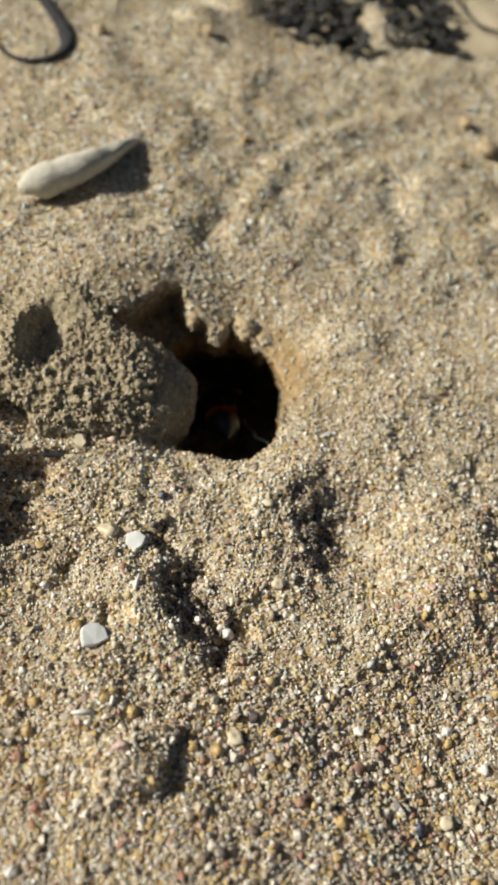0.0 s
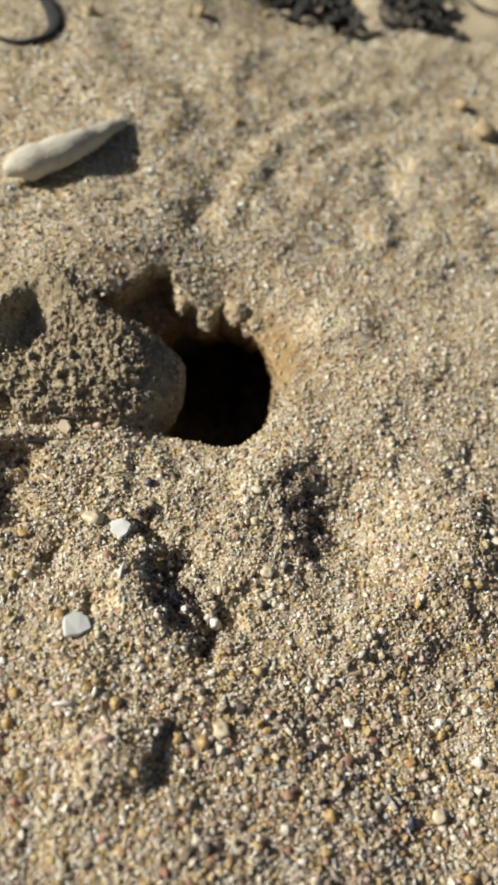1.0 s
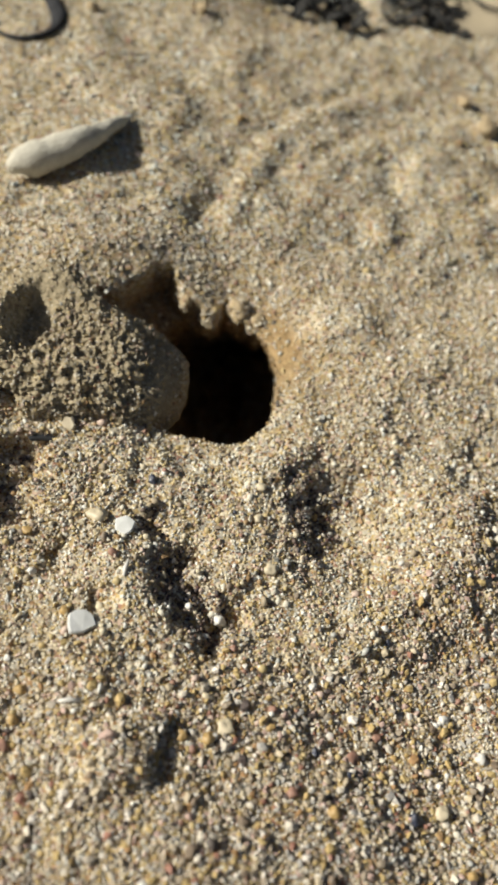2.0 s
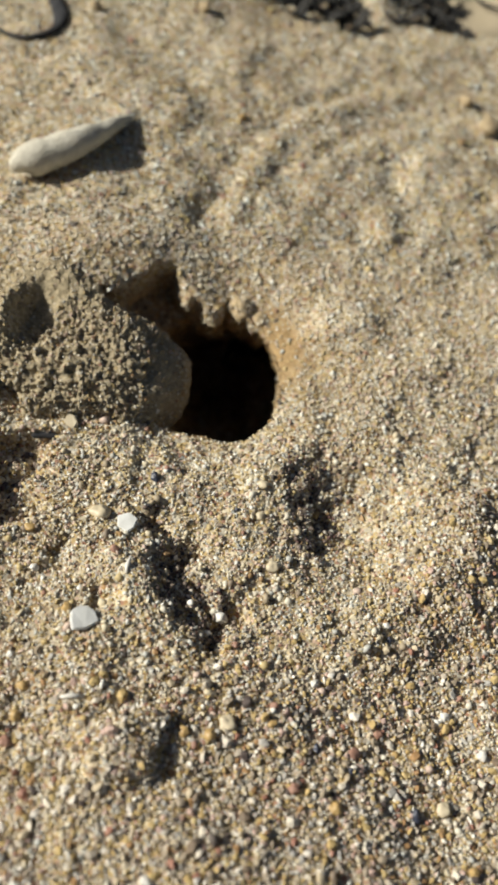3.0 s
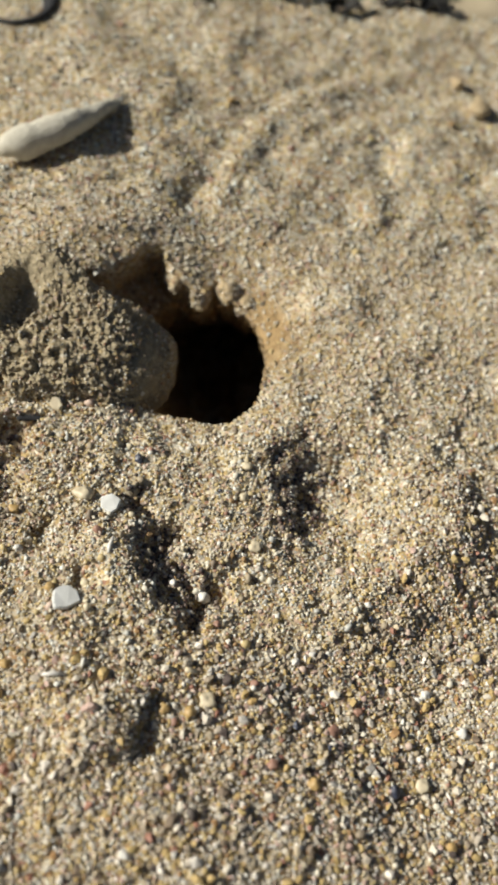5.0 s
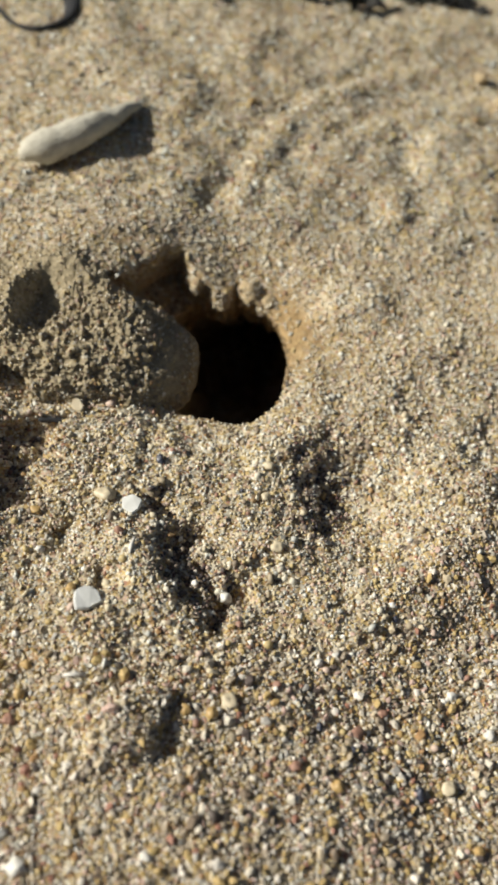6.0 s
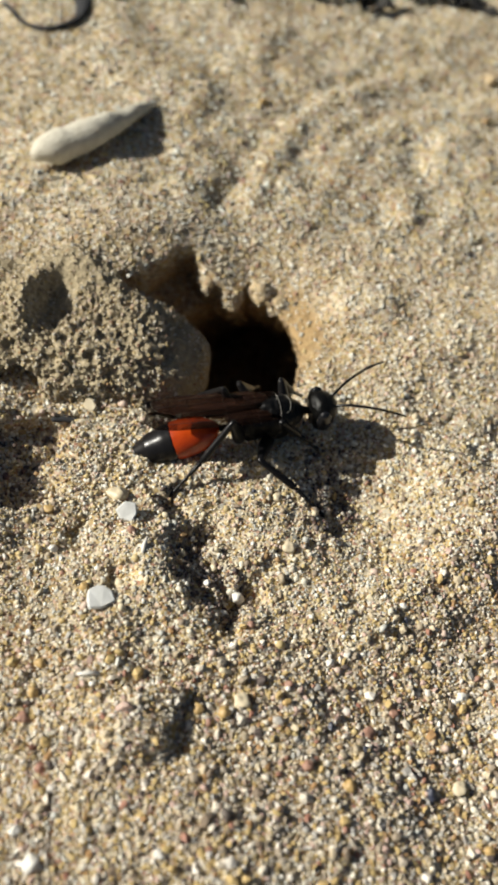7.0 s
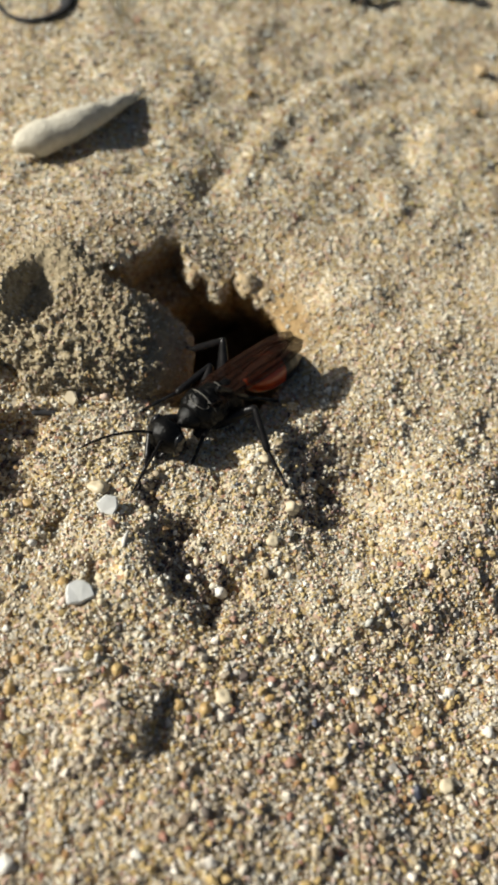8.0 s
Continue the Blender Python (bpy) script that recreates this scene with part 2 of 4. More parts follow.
# ---- the ground: one sheet of sand with the burrow in it ----
MOUTH = [(1.5, 2.0), (5.2, -0.6), (8.3, -1.9), (12.5, -2.0), (15.6, -1.3), (17.5, 1.2), (18.8, 5), (19.1, 8.5), (18.6, 12), (17.2, 15.4), (15.7, 17.3), (14, 18.9), (12.9, 20.4),
         (11.9, 18.4), (10.3, 18.0), (8, 19.0), (5, 16), (-1, 9)]
LEDGE = [(16.6, 15.6), (15.4, 17.6), (14, 19.4), (12.9, 21.6), (11.8, 18.6), (10.3, 18.2), (8.6, 19.6), (7.0, 21.0), (6, 22.8), (4.4, 23.4), (2.6, 22.2), (0.4, 20.2),
         (-2.0, 18.8), (-4.5, 18.6), (-6.5, 19.5), (-7, 17), (0, 6), (10, 6)]
CLOD = [(-0.2, -37.6), (1.6, -34.6), (4.9, -33.6), (7.6, -33.4), (7.2, -35.9), (5.9, -38.8), (3.8, -39.9), (0.8, -39.4)]
TRENCH = [(5.0, -17.3), (7.8, -15.4), (9.8, -16.3), (9.4, -18.8), (11.8, -20.6), (14.4, -22.2), (14.8, -24.6), (11.2, -27.0), (8.8, -24.6), (6.1, -22.6)]
SLUMP = [(-16.1, -7.2), (-10.6, -5.0), (-5.2, -3.4), (-6.8, -6.0), (-5.8, -8.2), (-7.6, -10.4), (-6.0, -13.2), (-8.6, -15.4), (-14.6, -15.7)]
DENT_A = [(2.9, -12.3), (5.8, -11.3), (6.5, -14.6), (4.0, -15.5)]
DENT_B = [(-6.0, -16.7), (-3.0, -16.2), (-2.6, -19.8), (-5.1, -19.7)]
DENT_C = [(-0.3, -21.2), (2.2, -21.0), (2.4, -23.9), (0.5, -23.7)]
SCOOP = [(19.0, -4.5), (23.0, -4.6), (25.6, -6.4), (26.4, -9.4), (24.0, -13.5), (22.0, -16.5), (19.5, -17.7), (18.0, -14.0), (18.6, -9.5)]
BOWL = [(17.0, -29.0), (24.0, -25.4), (30.0, -21.2), (36.0, -16.6), (38.4, -13.4), (38.6, -9.5), (36.5, -5.5), (31, -1), (22, 0), (15, -8), (12, -20)]
SHAFT = Vector((0.19, 0.64, -0.745)).normalized()


def inside(x, y, rim):
    """Distance from a rim drawn on the plan, positive inside it."""
    d, odd = np.full(np.shape(x), 1e9), np.zeros(np.shape(x), bool)
    for (ax, ay), (bx, by) in zip(rim, rim[1:] + rim[:1]):
        ex, ey = bx - ax, by - ay
        f = np.clip(((x - ax) * ex + (y - ay) * ey) / (ex * ex + ey * ey), 0, 1)
        d = np.minimum(d, np.hypot(x - ax - f * ex, y - ay - f * ey))
        crosses = (ay > y) != (by > y)
        odd ^= crosses & (x < (y - ay) / np.where(crosses, by - ay, 1) * ex + ax)
    return np.where(odd, d, -d)


def height(x, y):
    near = np.exp(-((x - 15) / 90) ** 2 - ((y - 15) / 110) ** 2)
    z = near * (0.55 * grain_noise(x, y, 0, 9, 1) + 0.42 * grain_noise(x, y, 0, 4.2, 2) + 0.16 * grain_noise(x, y, 0, 1.9, 3) + 0.10 * grain_noise(x, y, 0, 0.9, 4))
    z = z + smooth(8, -4, y) * near * (0.22 * grain_noise(x, y, 0, 1.7, 13) + 0.15 * grain_noise(x, y, 0, 0.85, 14) + 0.25 * grain_noise(x, y, 0, 3.0, 15))
    z = z - 3.4 * hump(x, y, 13, 12, 8.0, 9) + 1.2 * hump(x, y, 26.5, 5, 4.5, 9) + 0.5 * hump(x, y, 0.5, -3.5, 4.5, 2.4) + 1.5 * hump(x, y, -1, 38, 9, 16) + 1.4 * hump(x, y, -2.5, 24.0, 5.5, 3.2) 
    # loose spoil before the mouth: humps, slumped edges and scoops
    rag = 0.7 * grain_noise(x, y, 0, 2.3, 11) + 0.5 * grain_noise(x, y, 0, 1.1, 12)
    z = z + 1.3 * hump(x, y, 4.0, -20, 3.5, 4.5, 20) - 0.4 * hump(x, y, 11, -22, 3.0, 5.0, 20)
    trench, scoop = smooth(-1.0, 1.3, inside(x, y, TRENCH) + 1.2 * rag), smooth(-1.6, 2.4, inside(x, y, SCOOP) + 1.3 * rag)
    slump = smooth(-0.6, 0.9, inside(x, y, SLUMP) + rag)
    dents = smooth(-0.6, 0.9, inside(x, y, DENT_A) + rag) + smooth(-0.6, 0.9, inside(x, y, DENT_B) + rag) + 0.6 * smooth(-0.5, 0.8, inside(x, y, DENT_C) + rag)
    z = z - 1.6 * trench - 0.5 * scoop - 2.4 * slump - 1.1 * dents + 2.8 * hump(x, y, -15.5, -10, 2.5, 6)
    z = z + (1.1 * trench + 1.3 * scoop + 0.7 * slump + dents) * (0.55 * grain_noise(x, y, 0, 1.5, 16) + 0.50 * grain_noise(x, y, 0, 0.85, 17))
    # a shallow bowl beside the spoil: its far side faces the sun up to a crest, then falls away
    z = z + 1.0 * hump(x, y, 17.0, -10, 2.8, 5.5) - 1.9 * hump(x, y, 25.4, -11, 4.2, 6.5)
    edge = inside(x, y, BOWL) + 0.8 * rag
    crest = np.where(edge > 0, np.exp(-(edge / 5.0) ** 2), np.exp(-(edge / 4.2) ** 2))
    z = z + smooth(15, 27, x + 0.35 * y + 7) * smooth(3, -6, y) * (1.3 * crest - 1.5 * np.where(edge < 0, 1 - np.exp(-(edge / 7.0) ** 2), 0) * np.exp(-(edge / 17) ** 2))
    z = z + 1.5 * smooth(-0.7, 0.7, inside(x, y, CLOD) + 0.7 * rag) * smooth(-4.5, 4.5, x) + 0.6 * hump(x, y, 1, -35, 4, 5) - 0.5 * hump(x, y, 8.2, -35.5, 1.5, 2.4, 25)
    z = z - 0.9 * hump(x, y, 24, -27, 5, 6)
    # the loose sand nearest by swells to a low back
    z = z + 3.3 * hump(x, y, 11, -46, 14, 18)
    z = z - 5.0 * hump(x, y, -40, 55, 16, 26)
    z = z + smooth(22, 34, y) * near * (0.34 * grain_noise(x, y, 0, 5.5, 18) + 0.30 * grain_noise(x, y, 0, 2.8, 19))
    # the curved print in the firmer sand behind, and a few hollows
    r, a = np.hypot(x - 52, y - 29), np.arctan2(y - 29, x - 52)
    arc = smooth(1.75, 2.0, a) * smooth(3.14, 3.0, a)
    z = z + arc * (0.48 * np.exp(-((r - 39.0) / 1.8) ** 2) - 0.68 * np.exp(-((r - 42.5) / 1.9) ** 2) + 0.13 * np.sin((r - 39) * 1.25) * np.exp(-((r - 31) / 7) ** 2))
    z = z - 0.8 * hump(x, y, 36.3, 47.5, 1.8, 3.0) + 0.5 * hump(x, y, 39, 46, 2, 3)
    # clods along the far edge
    z = z + 3.5 * hump(x, y, 12, 92, 3.0, 4.5, 15) + 2.0 * hump(x, y, 5.5, 86, 2.0, 1.8) + 2.5 * hump(x, y, 37, 93, 2.2, 3.6, 10)
    z = z - 1.0 * hump(x, y, 16.5, 67, 1.6, 4.0, -25) + 0.7 * hump(x, y, 13.5, 68, 2.0, 4.0, -25)
    return z


def place(x, y):
    """The sand's surface over the plan (x, y), burrow and all."""
    ragged = 0.75 * grain_noise(x, y, 0, 2.4, 7) + 0.45 * grain_noise(x, y, 0, 1.1, 8)
    s = inside(x, y, MOUTH) + 0.25 * ragged
    ledge = inside(x, y, LEDGE) + ragged
    z = height(x, y) - 9.0 * smooth(-0.1, 1.0, ledge) * smooth(-12, -4, x)
    d = 56 * np.clip(s / 1.7, 0, 1) ** 1.3
    wob = smooth(0, 0.5, s) * 0.7
    return np.stack([x + SHAFT.x * d + wob * grain_noise(x, y, d, 2.2, 9), y + (SHAFT.y - 0.42 * smooth(9, 1, y)) * d + wob * grain_noise(x, y, d, 2.2, 10) + 5.5 * smooth(0.0, 1.2, ledge) * smooth(0, 6, y), z + SHAFT.z * d], -1)


def axis(lo, hi, step, far=60000.0):
    """Lines of the sheet: spacing hi between the bounds lo, then wider and wider to the horizon."""
    core = np.concatenate([np.arange(a, b, c) for a, b, c in zip(lo[:-1], lo[1:], hi)])
    out, gap, p = [], step, core[-1]
    while p < far * 1000:
        gap *= 1.5
        p += gap
        out.append(p)
    tail = np.array(out)
    return np.concatenate([core[0] - (tail - core[-1])[::-1], core, tail])


def mesh_from(name, verts, faces, mat, smooth_shade=True):
    """A mesh from arrays, faces all of one size."""
    me = bpy.data.meshes.new(name)
    k = faces.shape[1]
    me.vertices.add(len(verts))
    me.vertices.foreach_set("co", (verts * MM).astype(np.float32).ravel())
    me.loops.add(faces.size)
    me.loops.foreach_set("vertex_index", faces.astype(np.int32).ravel())
    me.polygons.add(len(faces))
    me.polygons.foreach_set("loop_start", np.arange(0, faces.size, k, dtype=np.int32))
    me.polygons.foreach_set("use_smooth", np.full(len(faces), smooth_shade))
    me.update(calc_edges=True)
    me.materials.append(mat)
    return new(name, me)


def build_ground():
    xs, ys = axis((-42, -3, 22, 78), (0.42, 0.24, 0.42), 0.42), axis((-62, -5, 24, 122), (0.39, 0.24, 0.46), 0.46)
    gx, gy = np.meshgrid(xs, ys, indexing="ij")
    v = place(gx, gy).reshape(-1, 3)
    nx, ny = len(xs), len(ys)
    i = (np.arange(nx - 1)[:, None] * ny + np.arange(ny - 1)[None, :]).ravel()
    ob = mesh_from("ground", v, np.stack([i, i + ny, i + ny + 1, i + 1], -1), MAT_GROUND)
    return tagged(ob, "pale tan coarse beach sand with a burrow in it", "sand", kind="structure")


def icosahedron():
    bm = bmesh.new()
    bmesh.ops.create_icosphere(bm, subdivisions=1, radius=1.0)
    v = np.array([q.co[:] for q in bm.verts])
    f = np.array([[q.index for q in p.verts] for p in bm.faces])
    bm.free()
    return v, f


def scatter(name, x, y, r, shape, rng, sink, label, mat, rounded=True):
    """Loose grains on the sand's surface, joined into one."""
    v0, f0 = shape
    count = len(x)
    p = place(x, y)
    e = 0.15
    n = np.cross(place(x + e, y) - p, place(x, y + e) - p)
    n /= np.linalg.norm(n, axis=1)[:, None] + 1e-12
    p = p + n * (r * rng.uniform(*sink, count))[:, None]
    q = rng.normal(size=(count, 4))
    q /= np.linalg.norm(q, axis=1)[:, None]
    a, b, c, d = q.T
    rot = np.stack([1 - 2 * (c * c + d * d), 2 * (b * c - a * d), 2 * (b * d + a * c), 2 * (b * c + a * d), 1 - 2 * (b * b + d * d), 2 * (c * d - a * b),
                    2 * (b * d - a * c), 2 * (c * d + a * b), 1 - 2 * (b * b + c * c)], -1).reshape(-1, 3, 3)
    form = v0[None] * rng.uniform(*((0.66, 1.2) if len(v0) > 6 else (0.62, 1.22)), (count, len(v0), 1)) * (rng.uniform(0.45, 1.42, (count, 3)) * r[:, None])[:, None, :]
    v = np.einsum("nij,nkj->nki", rot, form) + p[:, None, :]
    f = f0[None] + (np.arange(count) * len(v0))[:, None, None]
    ob = mesh_from(name, v.reshape(-1, 3), f.reshape(-1, 3), mat, rounded and len(v0) > 6)
    return tagged(ob, label, "sand", kind="stuff")


def octahedron():
    v = np.array([(1, 0, 0), (-1, 0, 0), (0, 1, 0), (0, -1, 0), (0, 0, 1), (0, 0, -1)], float)
    f = np.array([(0, 2, 4), (2, 1, 4), (1, 3, 4), (3, 0, 4), (2, 0, 5), (1, 2, 5), (3, 1, 5), (0, 3, 5)])
    return v, f


def build_grains():
    rng = np.random.default_rng(5)

    def strewn(count):
        """The stretch of sand before the lens, which widens with distance; and how far it lies in the coarse sand."""
        y = -54 + 84 * rng.random(count)
        x = 15.5 + 0.02 * y + (rng.random(count) * 2 - 1) * (25 + (y + 54) * 0.17)
        side = np.where(x > 22, (y + 10) - (x - 38) * 1.14, y + 28) + 4 * grain_noise(x, y, 0, 6, 61)
        return x, y, smooth(6, -8, side)

    for count, mean, shape, name, label, coarse in ((54000, 0.150, icosahedron(), "loose_sand", "loose cream and honey sand grains", False),
                                                    (50000, 0.13, octahedron(), "fine_sand", "fine pale sand between larger grains", False),
                                                    (76000, 0.155, icosahedron(), "coarse_sand", "coarse grey, cream and honey sand grains", True)):
        x, y, c = strewn(count)
        keep = (rng.random(count) < (c if coarse else (1 - 0.6 * c if shape[0].shape[0] > 6 else 1.0))) & (rng.random(count) > 0.97 * hump(x, y, 20.2, 11.0, 2.2, 7.0))
        x, y = x[keep], y[keep]
        r = np.clip(np.exp(rng.normal(math.log(mean), 0.45 if coarse else 0.38, len(x))), 0.07, 0.5)
        scatter(name, x, y, r, shape, rng, (-0.35, 0.65) if coarse else (-0.4, 0.55), label, MAT_COARSE if coarse else MAT_GRAIN, not coarse)
    # dark grains in the hollows: some real, the rest painting in deeper shade
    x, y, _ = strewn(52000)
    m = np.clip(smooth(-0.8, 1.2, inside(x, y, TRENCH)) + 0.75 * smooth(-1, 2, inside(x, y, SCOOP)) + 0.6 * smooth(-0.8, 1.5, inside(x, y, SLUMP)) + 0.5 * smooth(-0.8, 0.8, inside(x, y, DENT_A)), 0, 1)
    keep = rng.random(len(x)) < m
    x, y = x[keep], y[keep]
    scatter("dark_shade_sand", x, y, np.clip(np.exp(rng.normal(math.log(0.17), 0.35, len(x))), 0.08, 0.4), icosahedron(), rng, (-0.1, 0.9), "dark brown sand grains, partly in place of shade in the hollows", MAT_DARK_SHADE_SAND)
    # grains packed in the burrow's wall
    x, y = rng.uniform(-2, 20.5, 60000), rng.uniform(-4.5, 21, 60000)
    q = inside(x, y, MOUTH)
    keep = (q > 0.0) & (q < 0.55)
    x, y = x[keep], y[keep]
    scatter("damp_sand", x, y, np.clip(np.exp(rng.normal(math.log(0.2), 0.35, len(x))), 0.1, 0.45), octahedron(), rng, (-0.5, 0.3), "damp ochre sand packed in the burrow wall", MAT_DAMP)
    far = 44000
    y = 28 + 82 * rng.random(far)
    x = 15.5 + 0.02 * y + (rng.random(far) * 2 - 1) * (38 + (y - 28) * 0.22)
    r = np.clip(np.exp(rng.normal(math.log(0.20), 0.35, far)), 0.09, 0.5)
    scatter("firm_sand", x, y, r, octahedron(), rng, (-0.5, 0.4), "firmer packed grey and cream sand grains", MAT_FIRM)


# ---- the porous rock beside the mouth ----
def build_rock():
    bm = bmesh.new()
    bmesh.ops.create_icosphere(bm, subdivisions=8, radius=1.0)
    c = np.array([q.co[:] for q in bm.verts])
    k = (np.abs(c) ** 3.0).sum(1) ** (-1 / 3.0)
    p = c * k[:, None] * np.array([15.8, 9.4, 5.6])
    n = c / np.linalg.norm(c, axis=1)[:, None]
    x = p[:, 0].copy()
    end = smooth(-6, 15, x)
    p[:, 1] = p[:, 1] * np.where(p[:, 1] > 0, 1 - 0.45 * end, 1.0)
    up = smooth(-0.5, 0.6, n[:, 2])
    p[:, 2] = p[:, 2] * (1 - 0.05 * end) - 0.07 * x + up * (2.4 * hump(x, p[:, 1], 1.2, 6.6, 3.6, 2.6, -25) + 1.6 * hump(x, p[:, 1], 5.5, 3.0, 4.5, 2.4, -35) + 1.7 * hump(x, p[:, 1], -4.6, 0.9, 1.0, 3.2, -12))
    x, y, z = p.T
    d = 0.9 * grain_noise(x, y, z, 6.5, 21) + 0.5 * grain_noise(x, y, z, 2.9, 22)
    rough = 0.22 + 0.78 * smooth(13.5, 8.0, x + 2.0 * grain_noise(x, y, z, 3, 25))
    worm = 0.7 - 1.7 * np.abs(grain_noise(x, y, z, 0.8, 30)) - 1.5 * np.abs(grain_noise(x, y, z, 0.48, 26)) - 0.7 * np.abs(grain_noise(x, y, z, 0.3, 23))
    d = d + 0.27 * (0.12 + rough) * worm + 0.35 * rough * np.abs(grain_noise(x, y, z, 2.2, 27)) + 0.36 * rough * grain_noise(x, y, z, 1.2, 36)
    p = p + n * d[:, None]
    # a smooth bored hole in the front
    w = smooth(2.9, 2.1, np.linalg.norm(p - np.array([-4.7, -8.4, 1.7]), axis=1))
    p = p + (w * 2.8)[:, None] * np.array([-0.19, 0.97, -0.1])[None]
    # a smooth scoop worn into the crown under a thin standing rim
    c, s = math.cos(radians(-14)), math.sin(radians(-14))
    u, v = (p[:, 0] + 1.6) * c + (p[:, 1] - 0.7) * s, -(p[:, 0] + 1.6) * s + (p[:, 1] - 0.7) * c
    pit = smooth(1.3, 0.35, np.hypot(u / 2.5, v / 3.9) + 0.06 * grain_noise(x, y, z, 1.6, 34)) * smooth(0.5, 2.0, p[:, 2])
    p[:, 2] -= 1.7 * pit * smooth(3.6, -1.8, u)
    rough = rough * (1 - 0.8 * pit)
    d = (0.06 + 0.08 * rough) * grain_noise(*p.T, 0.2, 28) + (0.10 * rough + 0.07) * grain_noise(*p.T, 0.5, 31) + 0.10 * grain_noise(*p.T, 0.9, 29)
    p = p + n * d[:, None] + np.array([-7.6, 7.7, -1.6])
    for q, co in zip(bm.verts, p):
        q.co = co
    bmesh.ops.delete(bm, geom=[q for q in bm.verts if q.co.z < -5.0], context="VERTS")
    ob = part("rock", bm, MAT_ROCK)
    # sand clinging to the rough crown
    rng = np.random.default_rng(12)
    up = np.flatnonzero((p[:, 2] > -4) & (n[:, 2] > -0.25) & (rng.random(len(p)) < 0.15 * (0.05 + rough) * smooth(-0.5, 0.6, grain_noise(*p.T, 3.0, 33) + 0.4 + 0.3 * n[:, 2])))
    v0, f0 = octahedron()
    r = np.clip(np.exp(rng.normal(math.log(0.125), 0.4, len(up))), 0.07, 0.3)
    v = p[up][:, None, :] + v0[None] * rng.uniform(0.6, 1.25, (len(up), 6, 1)) * r[:, None, None] + rng.normal(0, 0.03, (len(up), 6, 3))
    f = f0[None] + (np.arange(len(up)) * 6)[:, None, None]
    crust = mesh_from("sand_crust", v.reshape(-1, 3), f.reshape(-1, 3), MAT_CRUST, False)
    crust.parent = ob
    tagged(crust, "sand grains stuck to the rock", kind="stuff")
    return tagged(ob, "pitted tan porous beach rock half sunk in sand", "rock")


def build_clods():
    """Crumbs of firm sand that hang from the far lip of the burrow."""
    rng = np.random.default_rng(44)
    v0, f0 = octahedron()
    for k, (x, y, z, sx, sy, sz) in enumerate(((7.6, 21.4, -2.4, 1.3, 1.5, 1.7), (10.8, 19.4, -3.3, 1.1, 1.4, 1.9), (14.4, 20.0, -2.6, 1.3, 1.5, 1.3), (16.6, 18.0, -3.2, 1.2, 1.5, 1.2))):
        bm = bmesh.new()
        bmesh.ops.create_icosphere(bm, subdivisions=4, radius=1.0)
        n = np.array([q.co[:] for q in bm.verts])
        p = n * np.array([sx, sy, sz])
        o = p + k * 7.3
        p = p * (1 + 0.45 * grain_noise(*o.T, 1.3, 71) + 0.30 * grain_noise(*o.T, 0.65, 72))[:, None] + n * (0.10 * grain_noise(*o.T, 0.35, 73))[:, None] + np.array([x, y, z])
        for q, co in zip(bm.verts, p):
            q.co = co
        ob = part("sand_clod", bm, MAT_CLOD)
        tagged(ob, "crumbly clod of firm ochre sand at the burrow lip", "sand clod", "clods round the burrow")
        up = np.flatnonzero(rng.random(len(p)) < 0.42)
        r = np.clip(np.exp(rng.normal(math.log(0.15), 0.35, len(up))), 0.08, 0.32)
        v = p[up][:, None, :] + v0[None] * rng.uniform(0.6, 1.25, (len(up), 6, 1)) * r[:, None, None] + rng.normal(0, 0.03, (len(up), 6, 3))
        f = f0[None] + (np.arange(len(up)) * 6)[:, None, None]
        crust = mesh_from("sand_crust", v.reshape(-1, 3), f.reshape(-1, 3), MAT_GRAIN, False)
        crust.parent = ob
        tagged(crust, kind="stuff")


def build_stick():
    axle = [(-15.7, 36.9, 1.7, 0.9), (-15.1, 36.7, 2.0, 1.8), (-13.6, 37.2, 2.2, 2.3), (-11.3, 38.5, 2.2, 2.35), (-8.5, 40.1, 2.0, 2.05), (-6.5, 42.1, 1.6, 1.6), (-4.2, 46.5, 1.15, 1.1), (-2.3, 49.0, 0.7, 0.6), (-1.5, 50.2, 0.5, 0.2)]
    bm = profile([((x, y, float(height(np.array([x]), np.array([y]))[0]) + lift), r, 0.93 * r) for x, y, lift, r in axle], 7, 22)
    for q in bm.verts:
        q.co += Vector((0.25, 0.25, 0.25)) * float(grain_noise(q.co.x, q.co.y, q.co.z, 1.8, 31)) + Vector((0.08, 0.08, 0.1)) * float(grain_noise(q.co.x, q.co.y, q.co.z, 0.6, 32))
    return tagged(part("coral_stick", bm, MAT_STICK), "bleached white tapering coral stick lying on sand", "coral")


